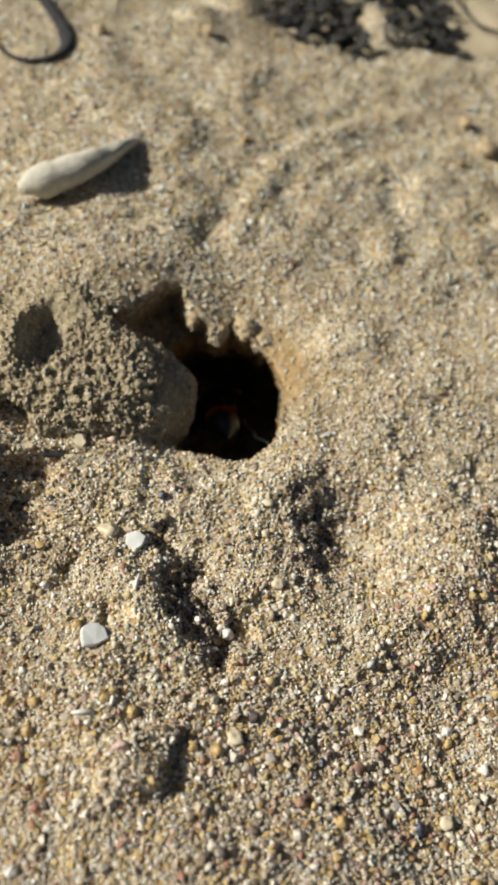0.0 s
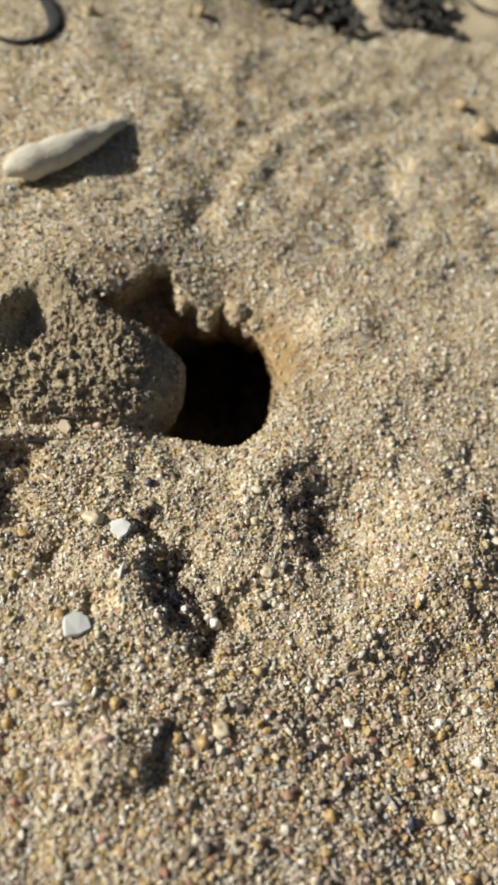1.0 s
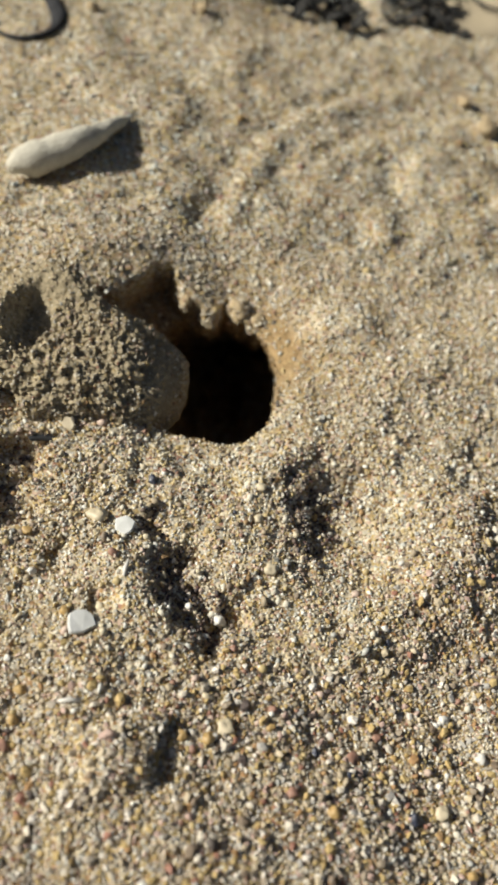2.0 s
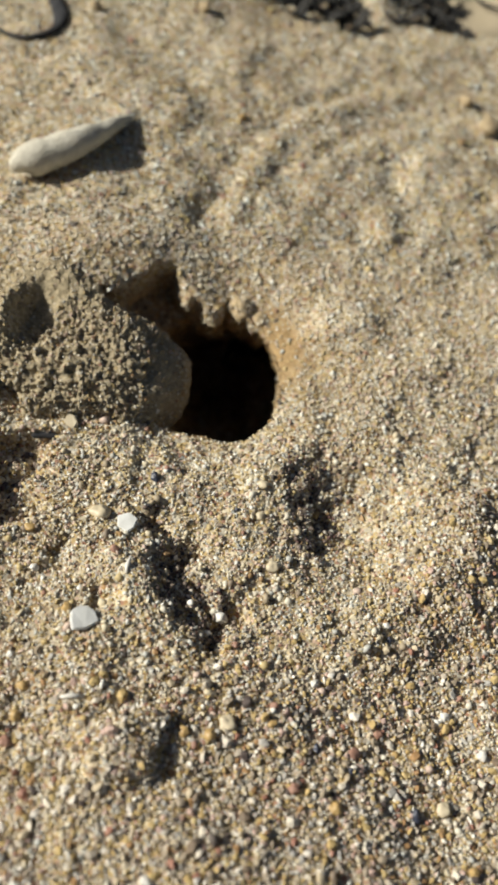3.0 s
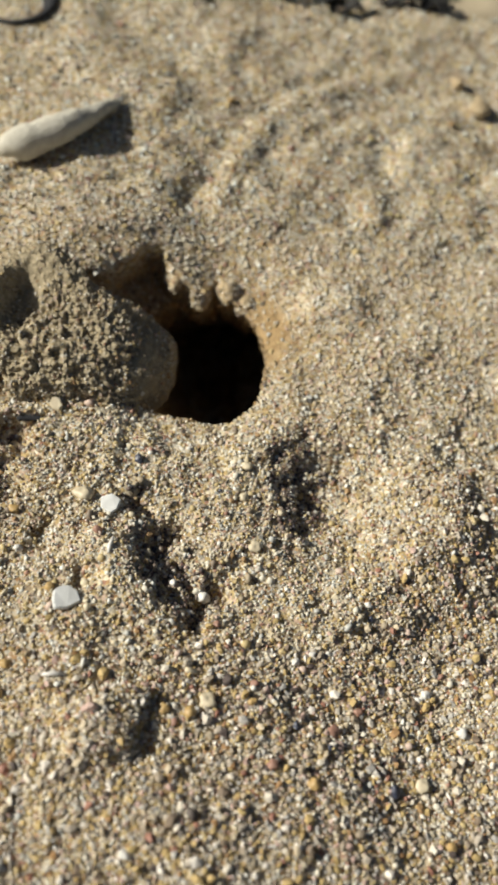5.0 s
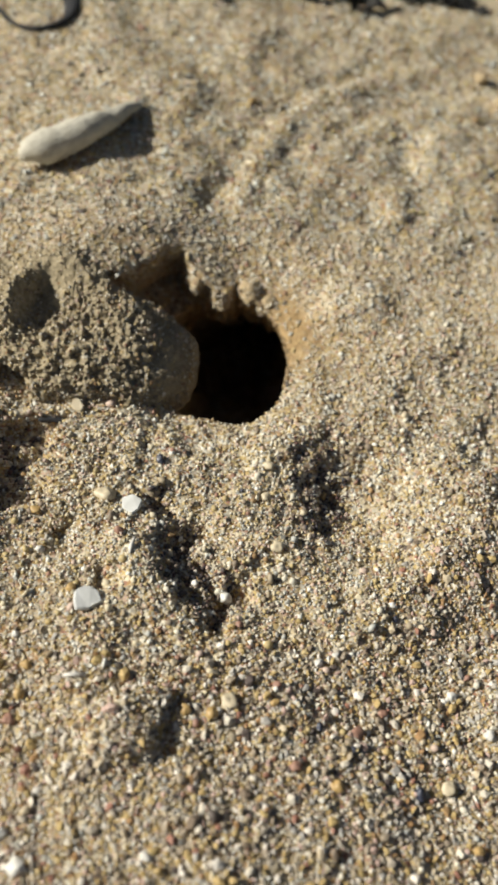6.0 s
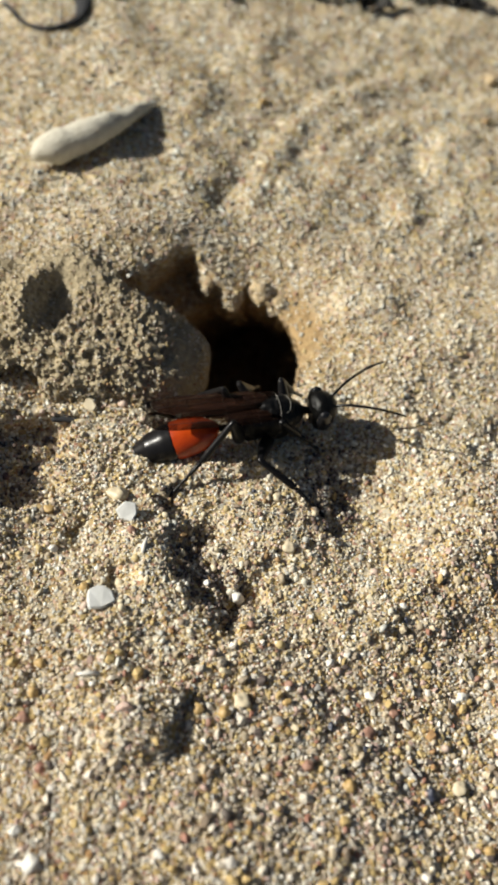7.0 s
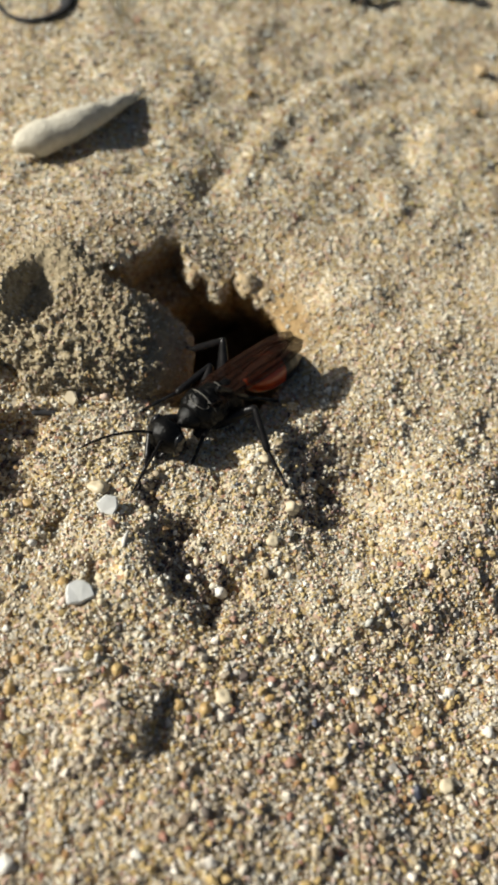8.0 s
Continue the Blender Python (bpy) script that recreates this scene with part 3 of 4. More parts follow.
def build_stems():
    course = [(-27.0, 74.7), (-25.2, 72.6), (-24.1, 71.0), (-22.0, 69.0), (-19.4, 68.2), (-16.9, 68.9), (-15.0, 70.8), (-14.6, 73.8), (-15.7, 77.2), (-17.3, 80.8), (-19.0, 83.6), (-20.9, 86.9)]
    pts = [(x, y, float(height(np.array([x]), np.array([y]))[0]) + 0.4) for x, y in course]
    wide = (0.32, 0.33, 0.34, 0.34, 0.36, 0.4, 0.7, 1.15, 1.1, 1.0, 0.95, 0.9)
    bm = profile([(p, r, min(r, 0.45)) for p, r in zip(pts, wide)], 6, 12)
    tagged(part("curled_stem", bm, MAT_STEM), "dark dry curled stem lying on sand", "stem")
    bm = profile([((52.5, 104, 2.4), 0.2, 0.2), ((53.3, 100, 2.4), 0.22, 0.22), ((54.8, 96, 2.4), 0.25, 0.25), ((57, 93.8, 2.4), 0.25, 0.25), ((62, 93, 2.4), 0.2, 0.2)], 6, 8)
    tagged(part("curled_stem", bm, MAT_STEM), "thin dark curved stem over a pale stone", "stem")
    bm = bmesh.new()
    bmesh.ops.create_icosphere(bm, subdivisions=5, radius=1.0)
    for q in bm.verts:
        c = q.co.copy()
        q.co = Vector((c.x * 11, c.y * 9.5, c.z * 2.2)) + c * (1.2 * float(grain_noise(c.x * 10, c.y * 10, c.z * 10, 6, 35))) + Vector((60, 97, -0.4))
    tagged(part("pale_stone", bm, MAT_PALE), "smooth pale tan stone half sunk in sand", "stone")


def build_seaweed():
    """A drift of dark dry leaf strips along the far edge."""
    rng = np.random.default_rng(77)
    heap = tagged(new("dried_seaweed"), "dark dry seaweed strips heaped on sand", "seaweed")
    heap.matrix_basis = pose(33 * MM, 94 * MM, 0)
    for i in range(170):
        # two mats, the larger one reaching further forward
        if rng.random() < 0.58:
            cx, cy = rng.uniform(-16, 1), rng.uniform(-11, 14)
            cy += 4.0 * abs(cx + 10) / 6 * (cx < -10)
        else:
            cx, cy = rng.uniform(4, 18), rng.uniform(-7, 14)
        a, span, bow = rng.uniform(-0.9, 1.0), rng.uniform(2.5, 7), rng.uniform(-1.5, 1.5)
        wide, lift = rng.uniform(0.4, 1.2), rng.uniform(0.1, 1.8)
        st = []
        for k in np.linspace(-1, 1, 5):
            px, py = k * span * 0.5, bow * (1 - k * k)
            st.append(((cx + px * math.cos(a) - py * math.sin(a), cy + px * math.sin(a) + py * math.cos(a), lift + 0.8 * math.sin(2.2 * k + i)), wide * (1 - 0.3 * abs(k)), 0.12))
        part("leaf_strip", profile(st, 4, 8), MAT_WEED, heap)


# ---- pebbles and shell bits among the grains ----
CREAM = [(-0.3, -13.4, 0.89), (17.1, -18.1, 0.7), (19.9, -13.6, 0.55), (16.2, -8.5, 0.55), (20.7, -16.1, 0.42), (11.1, -31.4, 0.61), (12.6, -34.2, 0.98),
         (32.4, -40.1, 0.74), (15.9, -12.3, 0.54), (32.1, 0.4, 0.54)]
TAN = [(49.8, 66.8, 1.6), (52.6, 61.0, 1.9), (7.5, 80.6, 1.6), (-9.5, 76.7, 1.3)]
ORANGE = [(-2.3, -24.2, 0.56), (-6.8, -15.7, 0.53), (22.7, -9.6, 0.5), (8.8, -35.1, 0.49), (11.1, -35.2, 0.6), (16.7, -33.9, 0.5), (22.0, -40.8, 0.66),
         (-5.3, -31.6, 0.55), (13.9, 55.1, 0.8), (-5.5, -34.3, 0.49), (28.5, -35.5, 0.4), (22.7, -23.0, 0.35), (34.2, -45.2, 0.68)]
RED = [(1.5, -18.1, 0.58), (9.7, -36.1, 0.49), (16.9, -32.2, 0.56), (18.4, -39.4, 0.6), (24.2, -35.9, 0.62), (26.9, -33.8, 0.45), (-6.0, -36.5, 0.54),
         (13.5, -26.4, 0.39), (6.1, -7.2, 0.55), (35.7, -29.6, 0.42)]
WHITE = [(12.3, -23.1, 0.74), (9.2, -22.2, 0.46), (-6.8, -28.6, 0.39), (28.5, -23.3, 0.41), (30.9, -16.0, 0.49), (21.0, -29.5, 0.45), (6.4, -46.9, 0.63),
         (-3.6, -47.8, 0.83), (-5.1, -45.4, 0.63), (34.0, -31.6, 0.53), (37.1, -35.0, 0.59), (38.9, -15.4, 0.51), (32.5, 75.4, 0.61), (-5.9, -19.7, 0.52),
         (10.1, -6.4, 0.49), (22.7, -28.6, 0.34), (33.2, -32.1, 0.47)]
DARK = [(4.9, -8.4, 0.61), (-7.3, -35.4, 0.38), (20.8, -35.6, 0.44), (29.6, -40.8, 0.56), (23.7, -37.5, 0.33), (13.5, -11.8, 0.3), (28.7, -24.6, 0.35)]


def pebble_mesh(seed, r):
    rng = np.random.default_rng(seed)
    bm = bmesh.new()
    bmesh.ops.create_icosphere(bm, subdivisions=3, radius=1.0)
    k = np.sort(rng.uniform(0.5, 1.15, 3))[::-1]
    for q in bm.verts:
        c = q.co.copy()
        bulge = 0.92 + 0.30 * float(grain_noise(c.x * 2 + seed, c.y * 2, c.z * 2, 1.3, 41)) + 0.10 * float(grain_noise(c.x * 2, c.y * 2 + seed, c.z * 2, 0.5, 42))
        q.co = Vector((c.x * k[0], c.y * k[1], c.z * k[2])) * (r * bulge)
    return bm


def on_sand(x, y, lift):
    p = place(np.array([float(x)]), np.array([float(y)]))[0]
    return pose(p[0] * MM, p[1] * MM, (p[2] + lift) * MM, random.uniform(-20, 20), random.uniform(-20, 20), random.uniform(0, 360))


def build_pebbles():
    seed = 100
    for places, mat, kind, label in ((CREAM, MAT_CREAM, "pebble", "smooth cream pebble among sand grains"), (TAN, MAT_CLOD, "pebble", "tan rough pebble half sunk in sand"), (ORANGE, MAT_HONEY, "pebble", "honey-orange rounded pebble among sand grains"),
                                     (RED, MAT_RED, "pebble", "brick-red worn pebble among sand grains"), (WHITE, MAT_WHITE, "shell_bit", "white worn shell bit among sand grains"),
                                     (DARK, MAT_DARK, "pebble", "dark blue-grey pebble among sand grains")):
        for x, y, r in places:
            seed += 1
            ob = part(kind, pebble_mesh(seed, r), mat)
            ob.matrix_basis = on_sand(x, y, r * 0.42)
            tagged(ob, label, "shell" if kind == "shell_bit" else "pebble", "shell bits on the sand" if kind == "shell_bit" else "pebbles on the sand")


def flake(corners, thick, r, seed):
    rng = np.random.default_rng(seed)
    bm = bmesh.new()
    ring = [bm.verts.new((r * math.cos(a) * rng.uniform(0.62, 1.2), r * math.sin(a) * rng.uniform(0.62, 1.15), rng.uniform(-0.08, 0.08))) for a in np.linspace(0, 2 * math.pi, corners, False)]
    f = bm.faces.new(ring)
    ex = bmesh.ops.extrude_face_region(bm, geom=[f])
    for q in ex["geom"]:
        if isinstance(q, bmesh.types.BMVert):
            q.co = Vector((q.co.x * 0.9, q.co.y * 0.9, q.co.z + thick))
    bmesh.ops.recalc_face_normals(bm, faces=bm.faces)
    bmesh.ops.bevel(bm, geom=list(bm.edges), offset=thick * 0.25, segments=2, affect="EDGES")
    return bm


def build_shells():
    big = part("shell_fragment", flake(9, 0.34, 1.45, 4), MAT_SHELL, flat=True)
    big.matrix_basis = on_sand(-0.7, -25.4, 0.35)
    tagged(big, "flat chipped white shell fragment on sand", "shell")
    pushed = part("shell_fragment", flake(6, 0.3, 1.15, 9), MAT_SHELL, flat=True)
    tagged(pushed, "small flat white shell fragment on sand", "shell")
    for x, y, turn, size in ((2.9, -19.8, 80, 0.9), (-0.9, -32.8, 5, 1.0), (33.7, -31.8, 30, 0.9)):
        ob = part("shell_splinter", tube([(-size, 0, 0), (0, 0.08, 0.05), (size, 0, 0)], [0.14, 0.24, 0.12], 8), MAT_WHITE)
        p = place(np.array([x]), np.array([y]))[0]
        ob.matrix_basis = pose(x * MM, y * MM, (p[2] + 0.3) * MM, 0, 0, turn)
        tagged(ob, "thin white shell splinter on sand", "shell")
    twig = part("twig", profile([((-1.5, 0, 0), 0.12, 0.12), ((-1.3, 0.05, 0.05), 0.3, 0.26), ((0, 0.12, 0.1), 0.36, 0.3), ((1.2, 0, 0.1), 0.3, 0.26), ((1.5, -0.05, 0.05), 0.1, 0.1)], 4, 10), MAT_STEM)
    p = place(np.array([-6.8]), np.array([-4.1]))[0]
    twig.matrix_basis = pose(-6.8 * MM, -4.1 * MM, (p[2] + 0.35) * MM, 0, 0, 4)
    tagged(twig, "short dark broken twig on sand beside the rock", "twig")
    chip = part("stone_chip", flake(6, 0.4, 0.95, 21), MAT_CREAM, flat=True)
    chip.matrix_basis = on_sand(-4.3, -2.6, 0.3)
    tagged(chip, "flat cream stone chip on sand beside the rock", "stone chip")
    rolled = []
    for seed, r in ((301, 0.72), (302, 0.8)):
        ob = part("pebble", pebble_mesh(seed, r), MAT_CREAM)
        rolled.append(tagged(ob, "smooth cream pebble dragged out of the burrow", "pebble", "pebbles on the sand"))
    return pushed, rolled


# ---- the wasp ----
def ellipsoid(c, r, u=20, v=12):
    bm = bmesh.new()
    bmesh.ops.create_uvsphere(bm, u_segments=u, v_segments=v, radius=1.0)
    for q in bm.verts:
        q.co = Vector((q.co.x * r[0] + c[0], q.co.y * r[1] + c[1], q.co.z * r[2] + c[2]))
    return bm


def wing(side):
    outline = [(0.6, 0.0), (0.2, 0.8), (-2.5, 1.35), (-6.5, 1.85), (-10.5, 2.2), (-12.6, 2.1), (-13.8, 1.4), (-13.4, 0.3), (-10.5, -0.9), (-6, -1.3), (-2.5, -1.1), (0.2, -0.5)]
    bm = bmesh.new()
    rows = []
    for k in (1.0, 0.66, 0.33):
        rows.append([bm.verts.new((1.03 * (-6.5 + (x + 6.5) * k), side * 0.97 * y * k, -0.07 * (y * k) ** 2 + 0.05 * math.sin(5 * y * k + x * k))) for x, y in outline])
    n = len(outline)
    for a, b in zip(rows, rows[1:]):
        for i in range(n):
            bm.faces.new((a[i], a[(i + 1) % n], b[(i + 1) % n], b[i]))
    bm.faces.new(rows[-1])
    bmesh.ops.solidify(bm, geom=list(bm.faces), thickness=0.05)
    bmesh.ops.recalc_face_normals(bm, faces=bm.faces)
    return bm


def veins(side):
    return [rings(bmesh.new(), [((1.03 * x, side * 0.97 * y, 0.07 - 0.07 * y * y), 0.028, 0.028) for x, y in pts], 6)
            for pts in (((0.4, 0.3), (-5, 1.05), (-11.5, 1.6)), ((0.3, 0.0), (-5, 0.3), (-12.6, 0.9)), ((0.2, -0.3), (-4.5, -0.6), (-10.5, -0.4)), ((-5, 1.05), (-5.6, 0.3), (-5.2, -0.6)), ((-9, 1.4), (-9.4, 0.8), (-9, -0.3)))]


# hip, where the foot rests beside the body, length of the thigh and of the shin with its foot
LEGS = {"fore": ((2.7, 1.2, 3.6), (6.0, 4.6), 3.7, 6.8),
        "mid": ((0.0, 1.45, 3.3), (2.2, 8.2), 4.7, 9.2),
        "hind": ((-3.2, 1.2, 3.9), (-8.5, 8.0), 5.3, 10.2)}
HINGE = Vector((-3.6, 0, 4.8))
WING_ROOT = Vector((1.0, 0.95, 7.15))


def roughen(bm, amount, size):
    """Fine uneven relief of a chitin plate."""
    c = np.array([q.co[:] for q in bm.verts])
    bm.normal_update()
    d = amount * (grain_noise(*c.T, size, 81) + 0.6 * grain_noise(*c.T, size * 0.5, 82))
    for q, k in zip(bm.verts, d):
        q.co = q.co + q.normal * float(k)
    return bm


def spines(leg, start, end, seed, count):
    """Stiff bristles along a shin."""
    rng = np.random.default_rng(seed)
    bm = bmesh.new()
    for k in np.linspace(0.1, 1.0, count):
        p, a = start.lerp(end, float(k)), rng.uniform(0, 6.28)
        out = Vector((0.7, math.cos(a), math.sin(a))).normalized()
        rings(bm, [(p, 0.05, 0.05), (p + out * rng.uniform(0.5, 0.8), 0.012, 0.012)], 5)
    return part("spines", bm, MAT_BLACK, leg)


def build_wasp():
    w = tagged(new("wasp"), "black digger wasp with an orange-banded abdomen and smoky folded wings", "wasp")
    part("thorax", roughen(profile([((-3.8, 0, 4.7), 0.5, 0.5), ((-3.4, 0, 4.85), 1.45, 1.55), ((-2.2, 0, 5.0), 2.0, 2.15), ((-1.1, 0, 5.1), 2.0, 2.15), ((0.3, 0, 5.15), 2.35, 2.5), ((1.7, 0, 5.2), 2.25, 2.3),
                            ((2.8, 0, 5.2), 1.7, 1.6)], 14, 56), 0.16, 0.7), MAT_DULL, w)
    collar = part("collar", profile([((2.4, 0, 5.25), 1.4, 1.3), ((2.9, 0, 5.25), 1.5, 1.25), ((3.5, 0, 5.2), 1.2, 0.95), ((4.1, 0, 5.1), 0.5, 0.5), ((4.9, 0, 5.0), 0.38, 0.36)], 5, 18), MAT_DULL, w)
    ridge = profile([((2.55, s * 1.3, 5.3 + 1.1 * math.sqrt(max(0, 1 - s * s)) + 0.05), 0.07, 0.07) for s in (-0.95, -0.7, -0.35, 0, 0.35, 0.7, 0.95)], 3, 6)
    part("collar_ridge", ridge, MAT_HAIR, collar, "pale grey hairy collar ridge")
    for x0, reach, sweep in ((0.9, 1.25, 0.35), (-0.9, 1.1, -0.3)):
        zr, yr = (2.52, 2.36) if x0 > 0 else (2.2, 2.03)
        seam = profile([((x0 + sweep * (1 - u * u), yr * math.sin(u * reach), 5.13 + zr * math.cos(u * reach)), 0.036, 0.036) for u in (-1, -0.66, -0.33, 0, 0.33, 0.66, 1)], 3, 6)
        part("back_ridge", seam, MAT_HAIR, w, "pale grey ridge across the back")
    loop = [((1.75 + 0.72 * math.cos(a), 1.2 * math.sin(a), 5.17 + 2.4 * math.sqrt(1 - (1.2 * math.sin(a) / 2.3) ** 2) - 0.14 * (1 + math.cos(a))), 0.036, 0.036) for a in (k * math.pi / 10 for k in range(21))]
    part("back_ring", rings(bmesh.new(), loop, 6), MAT_HAIR, w, "pale grey oval rim on the back")
    head = part("head", roughen(profile([((4.75, 0, 4.9), 0.4, 0.45), ((5.0, 0, 4.9), 1.7, 1.6), ((5.6, 0, 4.8), 2.15, 2.1), ((6.4, 0, 4.55), 2.0, 2.0), ((7.1, 0, 4.2), 1.3, 1.4), ((7.4, 0, 4.0), 0.4, 0.5)], 10, 40), 0.05, 0.42), MAT_DULL, w)
    for s in (1, -1):
        part("eye", ellipsoid((5.9, s * 1.66, 4.85), (0.88, 0.66, 1.6)), MAT_EYE, head)
        part("antenna", profile([((7.0, s * 0.5, 5.3), 0.24, 0.24), ((7.7, s * 0.8, 6.0), 0.16, 0.16), ((9.2, s * 1.6, 6.6), 0.15, 0.15), ((11.4, s * 2.6, 6.7), 0.14, 0.14), ((13.4, s * 3.4, 6.3), 0.11, 0.11), ((14.3, s * 3.7, 5.9), 0.05, 0.05)], 5, 8), MAT_BLACK, head)
        part("mandible", tube([(6.5, s * 0.8, 3.6), (7.2, s * 0.75, 3.1), (7.5, s * 0.4, 2.75), (7.6, s * 0.05, 2.5)], [0.32, 0.27, 0.2, 0.06], 8), MAT_BLACK, head)
    h = HINGE

    def rel(st):
        return [(((p[0] - h.x) * 1.1, p[1], p[2] - h.z), a * 0.97, b * 0.97) for p, a, b in st]
    abdomen = part("abdomen", profile(rel([((-5.0, 0, 4.85), 0.35, 0.35), ((-5.5, 0, 4.9), 1.05, 1.0), ((-6.6, 0, 4.8), 1.85, 1.8), ((-8.0, 0, 4.65), 2.2, 2.05), ((-9.0, 0, 4.52), 2.22, 2.08), ((-9.7, 0, 4.42), 2.14, 2.02)]), 6, 28), MAT_ORANGE, w, "glossy orange abdomen base")
    abdomen.location = h * MM
    part("petiole", profile(rel([((-3.5, 0, 4.8), 0.42, 0.42), ((-4.3, 0, 4.78), 0.3, 0.3), ((-5.2, 0, 4.87), 0.5, 0.5)]), 4, 10), MAT_BLACK, abdomen)
    part("abdomen_tip", profile(rel([((-9.45, 0, 4.46), 2.2, 2.06), ((-10.2, 0, 4.35), 2.14, 2.0), ((-10.6, 0, 4.28), 2.06, 1.92), ((-11.0, 0, 4.2), 1.94, 1.8), ((-11.9, 0, 4.03), 1.72, 1.6), ((-12.3, 0, 3.95), 1.5, 1.42), ((-13.3, 0, 3.75), 0.98, 0.93), ((-14.3, 0, 3.53), 0.4, 0.4), ((-15.0, 0, 3.38), 0.04, 0.04)]), 5, 28), MAT_BLACK, abdomen, "glossy black pointed abdomen tip")
    for x, z, r in ((-11.0, 4.2, 1.94), (-12.15, 3.98, 1.6), (-13.3, 3.75, 0.98)):
        ring = [(((x - h.x) * 1.1, 0.97 * r * math.cos(a), z - h.z + 0.95 * r * math.sin(a)), 0.05, 0.05) for a in (k * math.pi / 8 for k in range(17))]
        part("segment_ring", rings(bmesh.new(), ring, 6), MAT_BLACK, abdomen)
    wings = []
    for s in (1, -1):
        ob = part("wing", wing(s), MAT_WING, w, "smoky brown translucent wing")
        ob.location = Vector((WING_ROOT.x, s * WING_ROOT.y, WING_ROOT.z)) * MM
        for bm in veins(s):
            part("vein", bm, MAT_VEIN, ob)
        wings.append((ob, s))
    legs = []
    for kind, (hip, rest, thigh, shin) in LEGS.items():
        thick = {"fore": 0.9, "mid": 0.95, "hind": 1.0}[kind]
        for s in (1, -1):
            leg = part("leg", profile([((-0.3, 0, 0), 0.5 * thick, 0.6 * thick), ((0.4, 0, 0), 0.62 * thick, 0.75 * thick), ((0.45 * thigh, 0, 0.12), 0.6 * thick, 0.78 * thick), ((0.8 * thigh, 0, 0.06), 0.45, 0.52), ((thigh, 0, 0), 0.34, 0.38), ((thigh + 0.2, 0, 0), 0.1, 0.12)], 4, 12), MAT_BLACK, w)
            ankle = (0.52 * shin, 0, -0.05 * shin)
            tibia = part("tibia", profile([((-0.15, 0, 0), 0.16, 0.18), ((0.1, 0, 0), 0.32, 0.34), ((0.5 * ankle[0], 0, 0.5 * ankle[2]), 0.38 * thick, 0.42 * thick), ((0.9 * ankle[0], 0, 0.9 * ankle[2]), 0.4 * thick, 0.42 * thick), (ankle, 0.2, 0.22)], 4, 10), MAT_BLACK, leg)
            joints = [((ankle[0] + (shin - ankle[0]) * k, 0, ankle[2] * (1 - k) ** 1.6), r, r) for k, r in ((0, 0.18), (0.05, 0.25), (0.36, 0.21), (0.40, 0.14), (0.44, 0.21), (0.62, 0.19), (0.66, 0.12), (0.7, 0.19), (0.86, 0.19), (0.9, 0.24), (1.0, 0.1))]
            tarsus = part("tarsus", rings(bmesh.new(), joints, 8), MAT_BLACK, leg)
            comb = spines(leg, Vector(ankle) * 0.15, Vector(ankle), 50 + len(legs), 8)
            legs.append((leg, (tibia, tarsus, comb), kind, s))
    return w, abdomen, wings, legs


build_ground()
build_rock()
build_clods()
build_stick()
build_stems()
build_seaweed()
WASP, ABDOMEN, WINGS, WASP_LEGS = build_wasp()
build_pebbles()
PUSHED, ROLLED = build_shells()
build_grains()


# ---- what moves ----
def bent_leg(hip, toe, thigh, shin, bow):
    """Poses of thigh and shin, knee bowed that way, for a foot at toe; all in the wasp's space, in mm."""
    u = (toe - hip).normalized()
    reach = min(max((toe - hip).length, abs(thigh - shin) + 0.6), thigh + shin - 0.15)
    across = u.cross(Vector(bow)).normalized()
    a = math.acos((thigh ** 2 + reach ** 2 - shin ** 2) / (2 * thigh * reach))
    knee = hip + (u * math.cos(a) + across.cross(u) * math.sin(a)) * thigh

    def frame_of(start, end, at):
        ahead = (end - start).normalized()
        m = Matrix((ahead, -across, ahead.cross(-across))).transposed().to_4x4()
        m.translation = at
        return m
    up = frame_of(hip, knee, hip * MM)
    low = frame_of(knee, hip + u * reach, knee * MM)
    return up, up.inverted() @ low


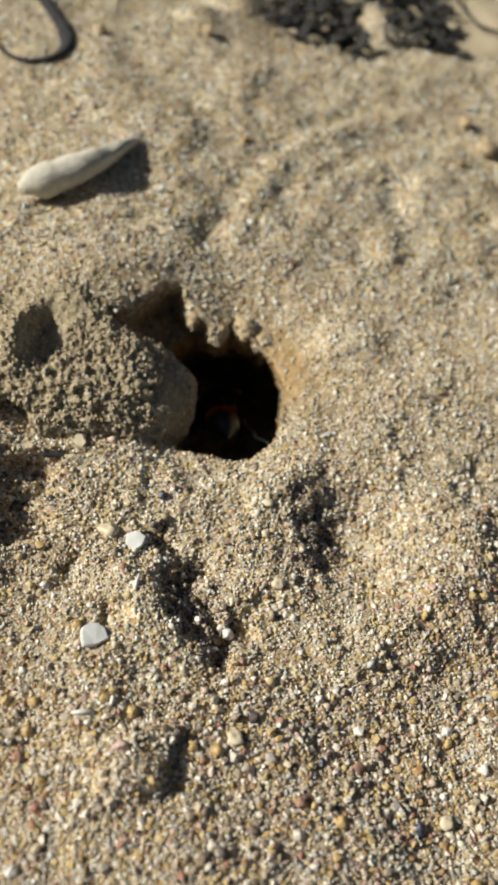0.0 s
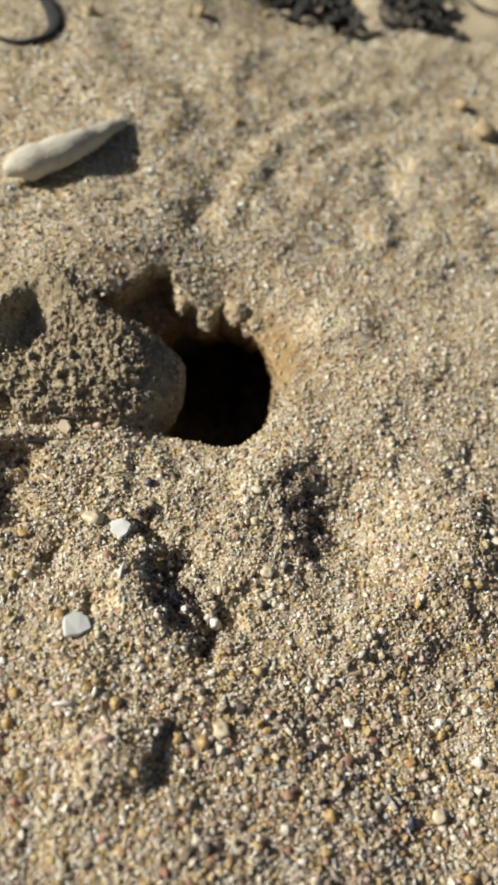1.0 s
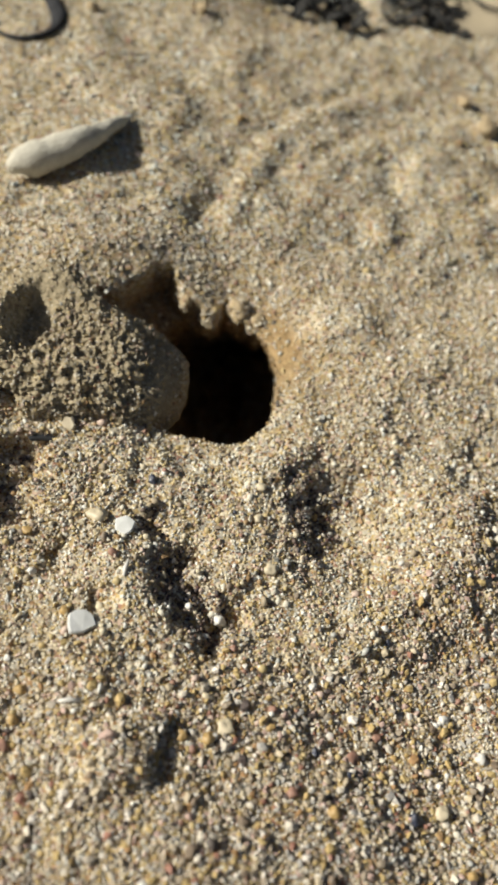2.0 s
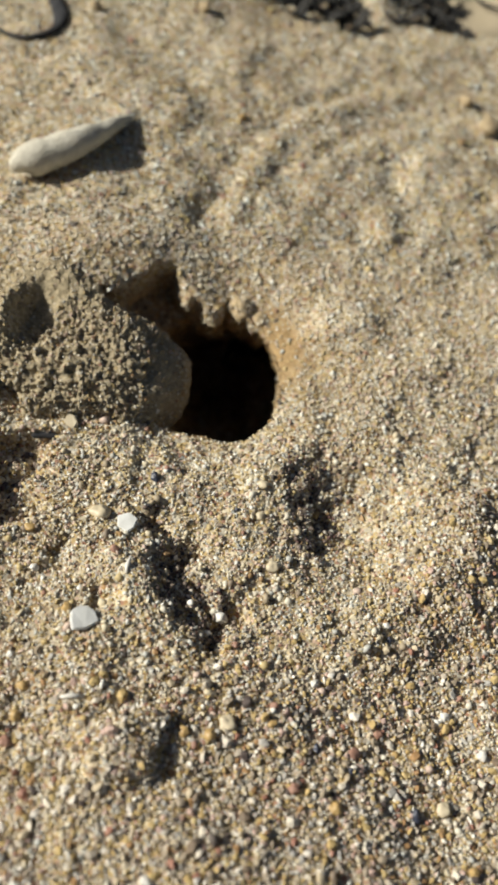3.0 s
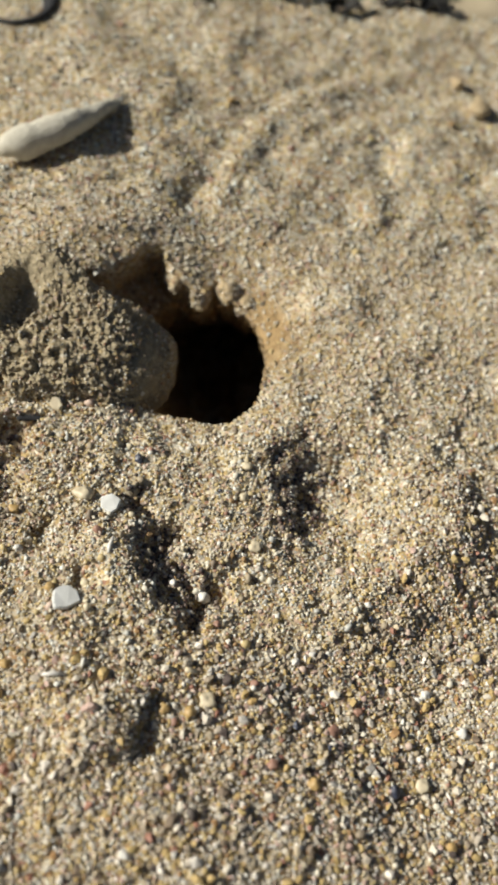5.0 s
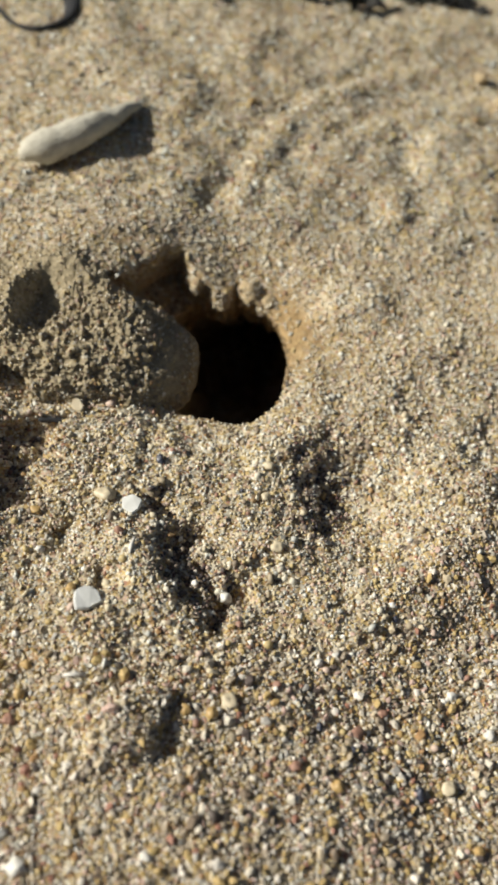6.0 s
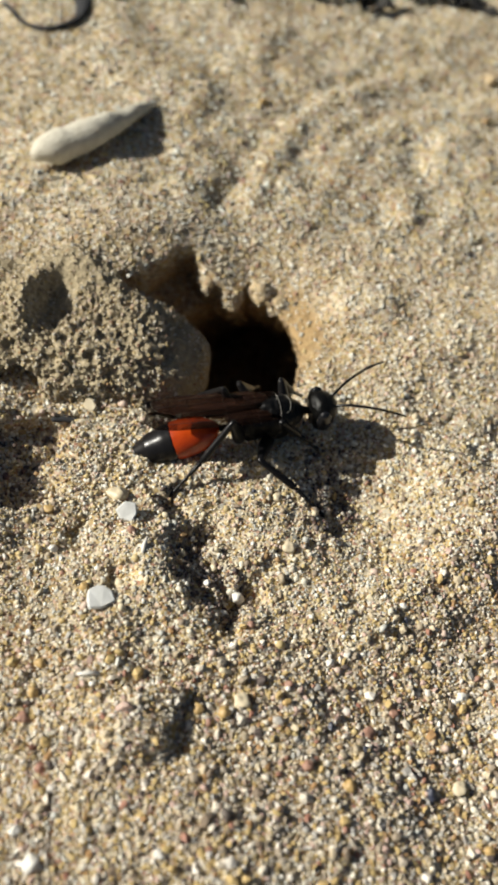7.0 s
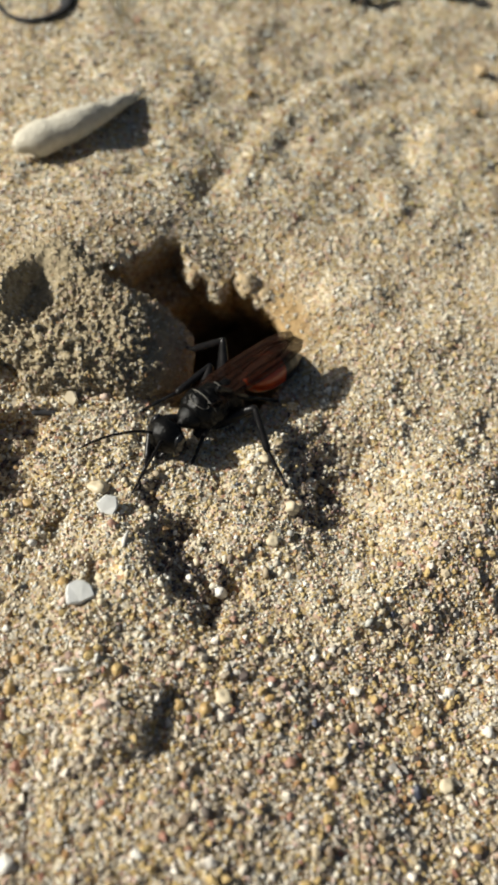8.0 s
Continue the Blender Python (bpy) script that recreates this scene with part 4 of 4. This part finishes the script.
def motions():
    # the wasp: seconds, place in mm, nose-up pitch, heading, bend of the abdomen, lift of the wings
    rows = [
        (0.0, 12.2, 10.4, -17.5, -52, 92, 4, 6),
        (0.1, 12.3, 14.7, -18.5, -55, 92, 4, 4),
        (0.3, 15.8, 25.0, -27, -50, 92, 4, 4),
        (0.6, 21.0, 38.0, -37, -52, 92, 4, 4),
        (5.9, 21.0, 38.0, -37, -52, 92, 4, 4),
        (6.1, 14.0, 20.0, -23, -51, 92, 4, 4),
        (6.2, 11.4, 10.2, -18.2, -52, 92, 4, 6),
        (6.3, 12.1, 7.2, -14.8, -48, 93, 4, -2),
        (6.4, 12.8, 0.8, -6.3, -32, 92.5, -8, 1),
        (6.5, 11.9, -2.7, -2.5, -11, 86, -7, 14),
        (6.6, 12.4, -3.1, -2.4, 3, 70, -6, 10),
        (6.7, 12.5, -3.6, -1.4, 8, 67, 10, 18),
        (6.8, 14.8, -4.3, -1.5, 5, 19, 7, 11),
        (6.9, 14.9, -4.3, -1.4, 5, 19, 5, 11),
        (7.0, 14.9, -3.9, -1.5, 6, 15, 5, 11),
        (7.1, 14.5, -3.4, -1.6, 6, 10, 4, 12),
        (7.2, 14.1, -2.9, -1.7, 5, 5, 2, 13),
        (7.3, 16.8, -4.4, -2.2, 8, -21, 8, 9),
        (7.4, 17.8, -6.2, -1.9, 19, -60, 24, 0),
        (7.5, 15.2, -4.0, -1.0, 20, -70, 27, -4),
        (7.6, 14.1, 0.5, -1.6, 20, -86, 30, -4),
        (7.7, 11.3, -4.5, -2.1, 6, -112, 12, 5),
        (7.8, 9.4, -2.7, -2.8, 6, -119, 4, 5),
        (7.9, 9.6, -0.5, -2.4, 6, -131, 9, 2),
        (8.0, 10.0, -3.5, -2.2, 2, -134, 8, -1),
    ]
    walk(WASP, [(t, pose(x * MM, y * MM, z * MM, 0, -pitch, head)) for t, x, y, z, pitch, head, bend, lift in rows])
    h = HINGE * MM
    walk(ABDOMEN, [(t, pose(h.x, h.y, h.z, 0, -bend, 0)) for t, x, y, z, pitch, head, bend, lift in rows])
    for ob, s in WINGS:
        r = Vector((WING_ROOT.x, s * WING_ROOT.y, WING_ROOT.z + (0.12 if s > 0 else 0.0))) * MM
        walk(ob, [(t, pose(r.x, r.y, r.z, 0, lift, s * 5.5)) for t, x, y, z, pitch, head, bend, lift in rows])
    # each foot stands still on the sand and steps on when the body has moved away from it
    stand = {("hind", 1): ((0.0, 7.0, -1.1), (6.3, 6.0, -5.2), (6.4, 7.5, -11.9), (6.5, 2.4, -14.6), (6.6, 2.7, -15.0), (6.7, 2.8, -14.8), (7.5, 19.4, 3.3), (7.8, 23.0, 2.9), (8.0, 17.9, 0.2)),
             ("hind", -1): ((0.0, 17.6, -0.2), (6.3, 18.6, -6.5), (6.4, 20.6, -5.3), (6.5, 19.4, -13.4), (6.6, 18.8, -12.0), (6.7, 17.3, -11.2), (6.8, 8.8, -18.3), (6.9, 8.6, -16.6), (7.0, 4.9, -12.7), (7.1, 4.9, -12.7), (7.2, 1.2, -7.7), (7.3, 7.0, -5.0)),
             ("mid", -1): ((6.5, 21.6, 3.8), (6.6, 14.9, -3.9), (6.7, 15.7, -4.4), (6.8, 21.0, -13.4), (7.0, 21.3, -13.5), (7.1, 21.3, -13.5), (7.2, 12.5, -11.3), (7.3, 11.1, -15.8), (7.4, 8.2, -13.2), (7.5, 6.4, -10.2), (7.6, 6.4, -10.5)),
             ("mid", 1): ((6.5, 6.0, 0.5), (6.6, 6.3, -0.2), (6.7, 6.6, -0.3), (7.5, 24.3, -0.5), (7.6, 24.7, 1.7), (7.8, 18.0, -9.5), (8.0, 18.7, -11.9)),
             ("fore", -1): ((7.0, 20.6, -5.7), (7.2, 18.9, -7.2), (7.3, 19.4, -11.4), (7.4, 17.8, -14.0), (7.5, 12.8, -10.7), (7.6, 11.0, -4.7), (7.7, 8.0, -8.9), (7.8, 3.7, -10.0), (8.0, 3.6, -12.9)),
             ("fore", 1): ((7.3, 24.5, 3.4), (7.5, 21.5, -11.9), (7.6, 20.9, -6.3), (7.7, 14.4, -13.7), (7.8, 12.9, -6.7), (8.0, 8.7, -9.8))}
    for leg, lower, kind, s in WASP_LEGS:
        hip, rest, thigh, shin = LEGS[kind]
        hip = Vector((hip[0], s * hip[1], hip[2]))
        known, foot, upper_rows, lower_rows = {t: (x, y) for t, x, y in stand[kind, s]}, None, [], []
        for t, x, y, z, pitch, head, bend, lift in rows:
            body = pose(x, y, z, 0, -pitch, head)
            best = body @ Vector((rest[0], s * rest[1], 0))
            if t in known:
                foot = Vector((*known[t], 0))
            elif foot is None or z < -7 or (foot.xy - best.xy).length > 7.0:
                foot = best
            if z < -7 and t not in known:
                toe = hip + Vector((-5.5 if kind == "hind" else 3.0, s * 2.2, -2.2))
            else:
                toe = body.inverted() @ Vector((foot.x, foot.y, float(height(np.array([foot.x]), np.array([foot.y]))[0]) + 0.3))
            up, low = bent_leg(hip, toe, thigh, shin, {"fore": (0.3, 1.3 * s, 0.7), "mid": (-0.3, 1.0 * s, 0.35), "hind": (-0.5, 0.4 * s, 1.0)}[kind])
            upper_rows.append((t, up))
            lower_rows.append((t, low))
        walk(leg, upper_rows)
        for ob in lower:
            walk(ob, lower_rows)
    # the shell flake is kicked aside by a hind foot, two pebbles are dragged out
    za, zb = (float(place(np.array([u]), np.array([v]))[0][2]) for u, v in ((2.4, -14.8), (0.9, -16.0)))
    walk(PUSHED, [(0.0, pose(2.4 * MM, -14.8 * MM, (za + 0.3) * MM, 12, -14, 20)), (6.4, pose(2.4 * MM, -14.8 * MM, (za + 0.3) * MM, 12, -14, 20)),
                  (6.5, pose(0.9 * MM, -16.0 * MM, (zb + 0.3) * MM, 16, -20, 48)), (8.0, pose(0.9 * MM, -16.0 * MM, (zb + 0.3) * MM, 16, -20, 48))])
    for ob, (x, y), mx, t0 in zip(ROLLED, ((9.8, -20.2), (19.1, -14.1)), (9.0, 16.5), (6.5, 7.4)):
        z = float(place(np.array([x]), np.array([y]))[0][2]) + 0.4
        walk(ob, [(0.0, pose(25 * MM, 42 * MM, -40 * MM)), (t0 - 0.5, pose(25 * MM, 42 * MM, -40 * MM)), (t0 - 0.15, pose(mx * MM, 0.5 * MM, -2.5 * MM, 40, 30, 0)), (t0, pose(mx * MM, -5 * MM, 0.6 * MM, 60, 45, 15)),
                  (t0 + 0.15, pose(x * MM, y * MM, z * MM, 80, 60, 30)), (8.0, pose(x * MM, y * MM, z * MM, 80, 60, 30))])


motions()
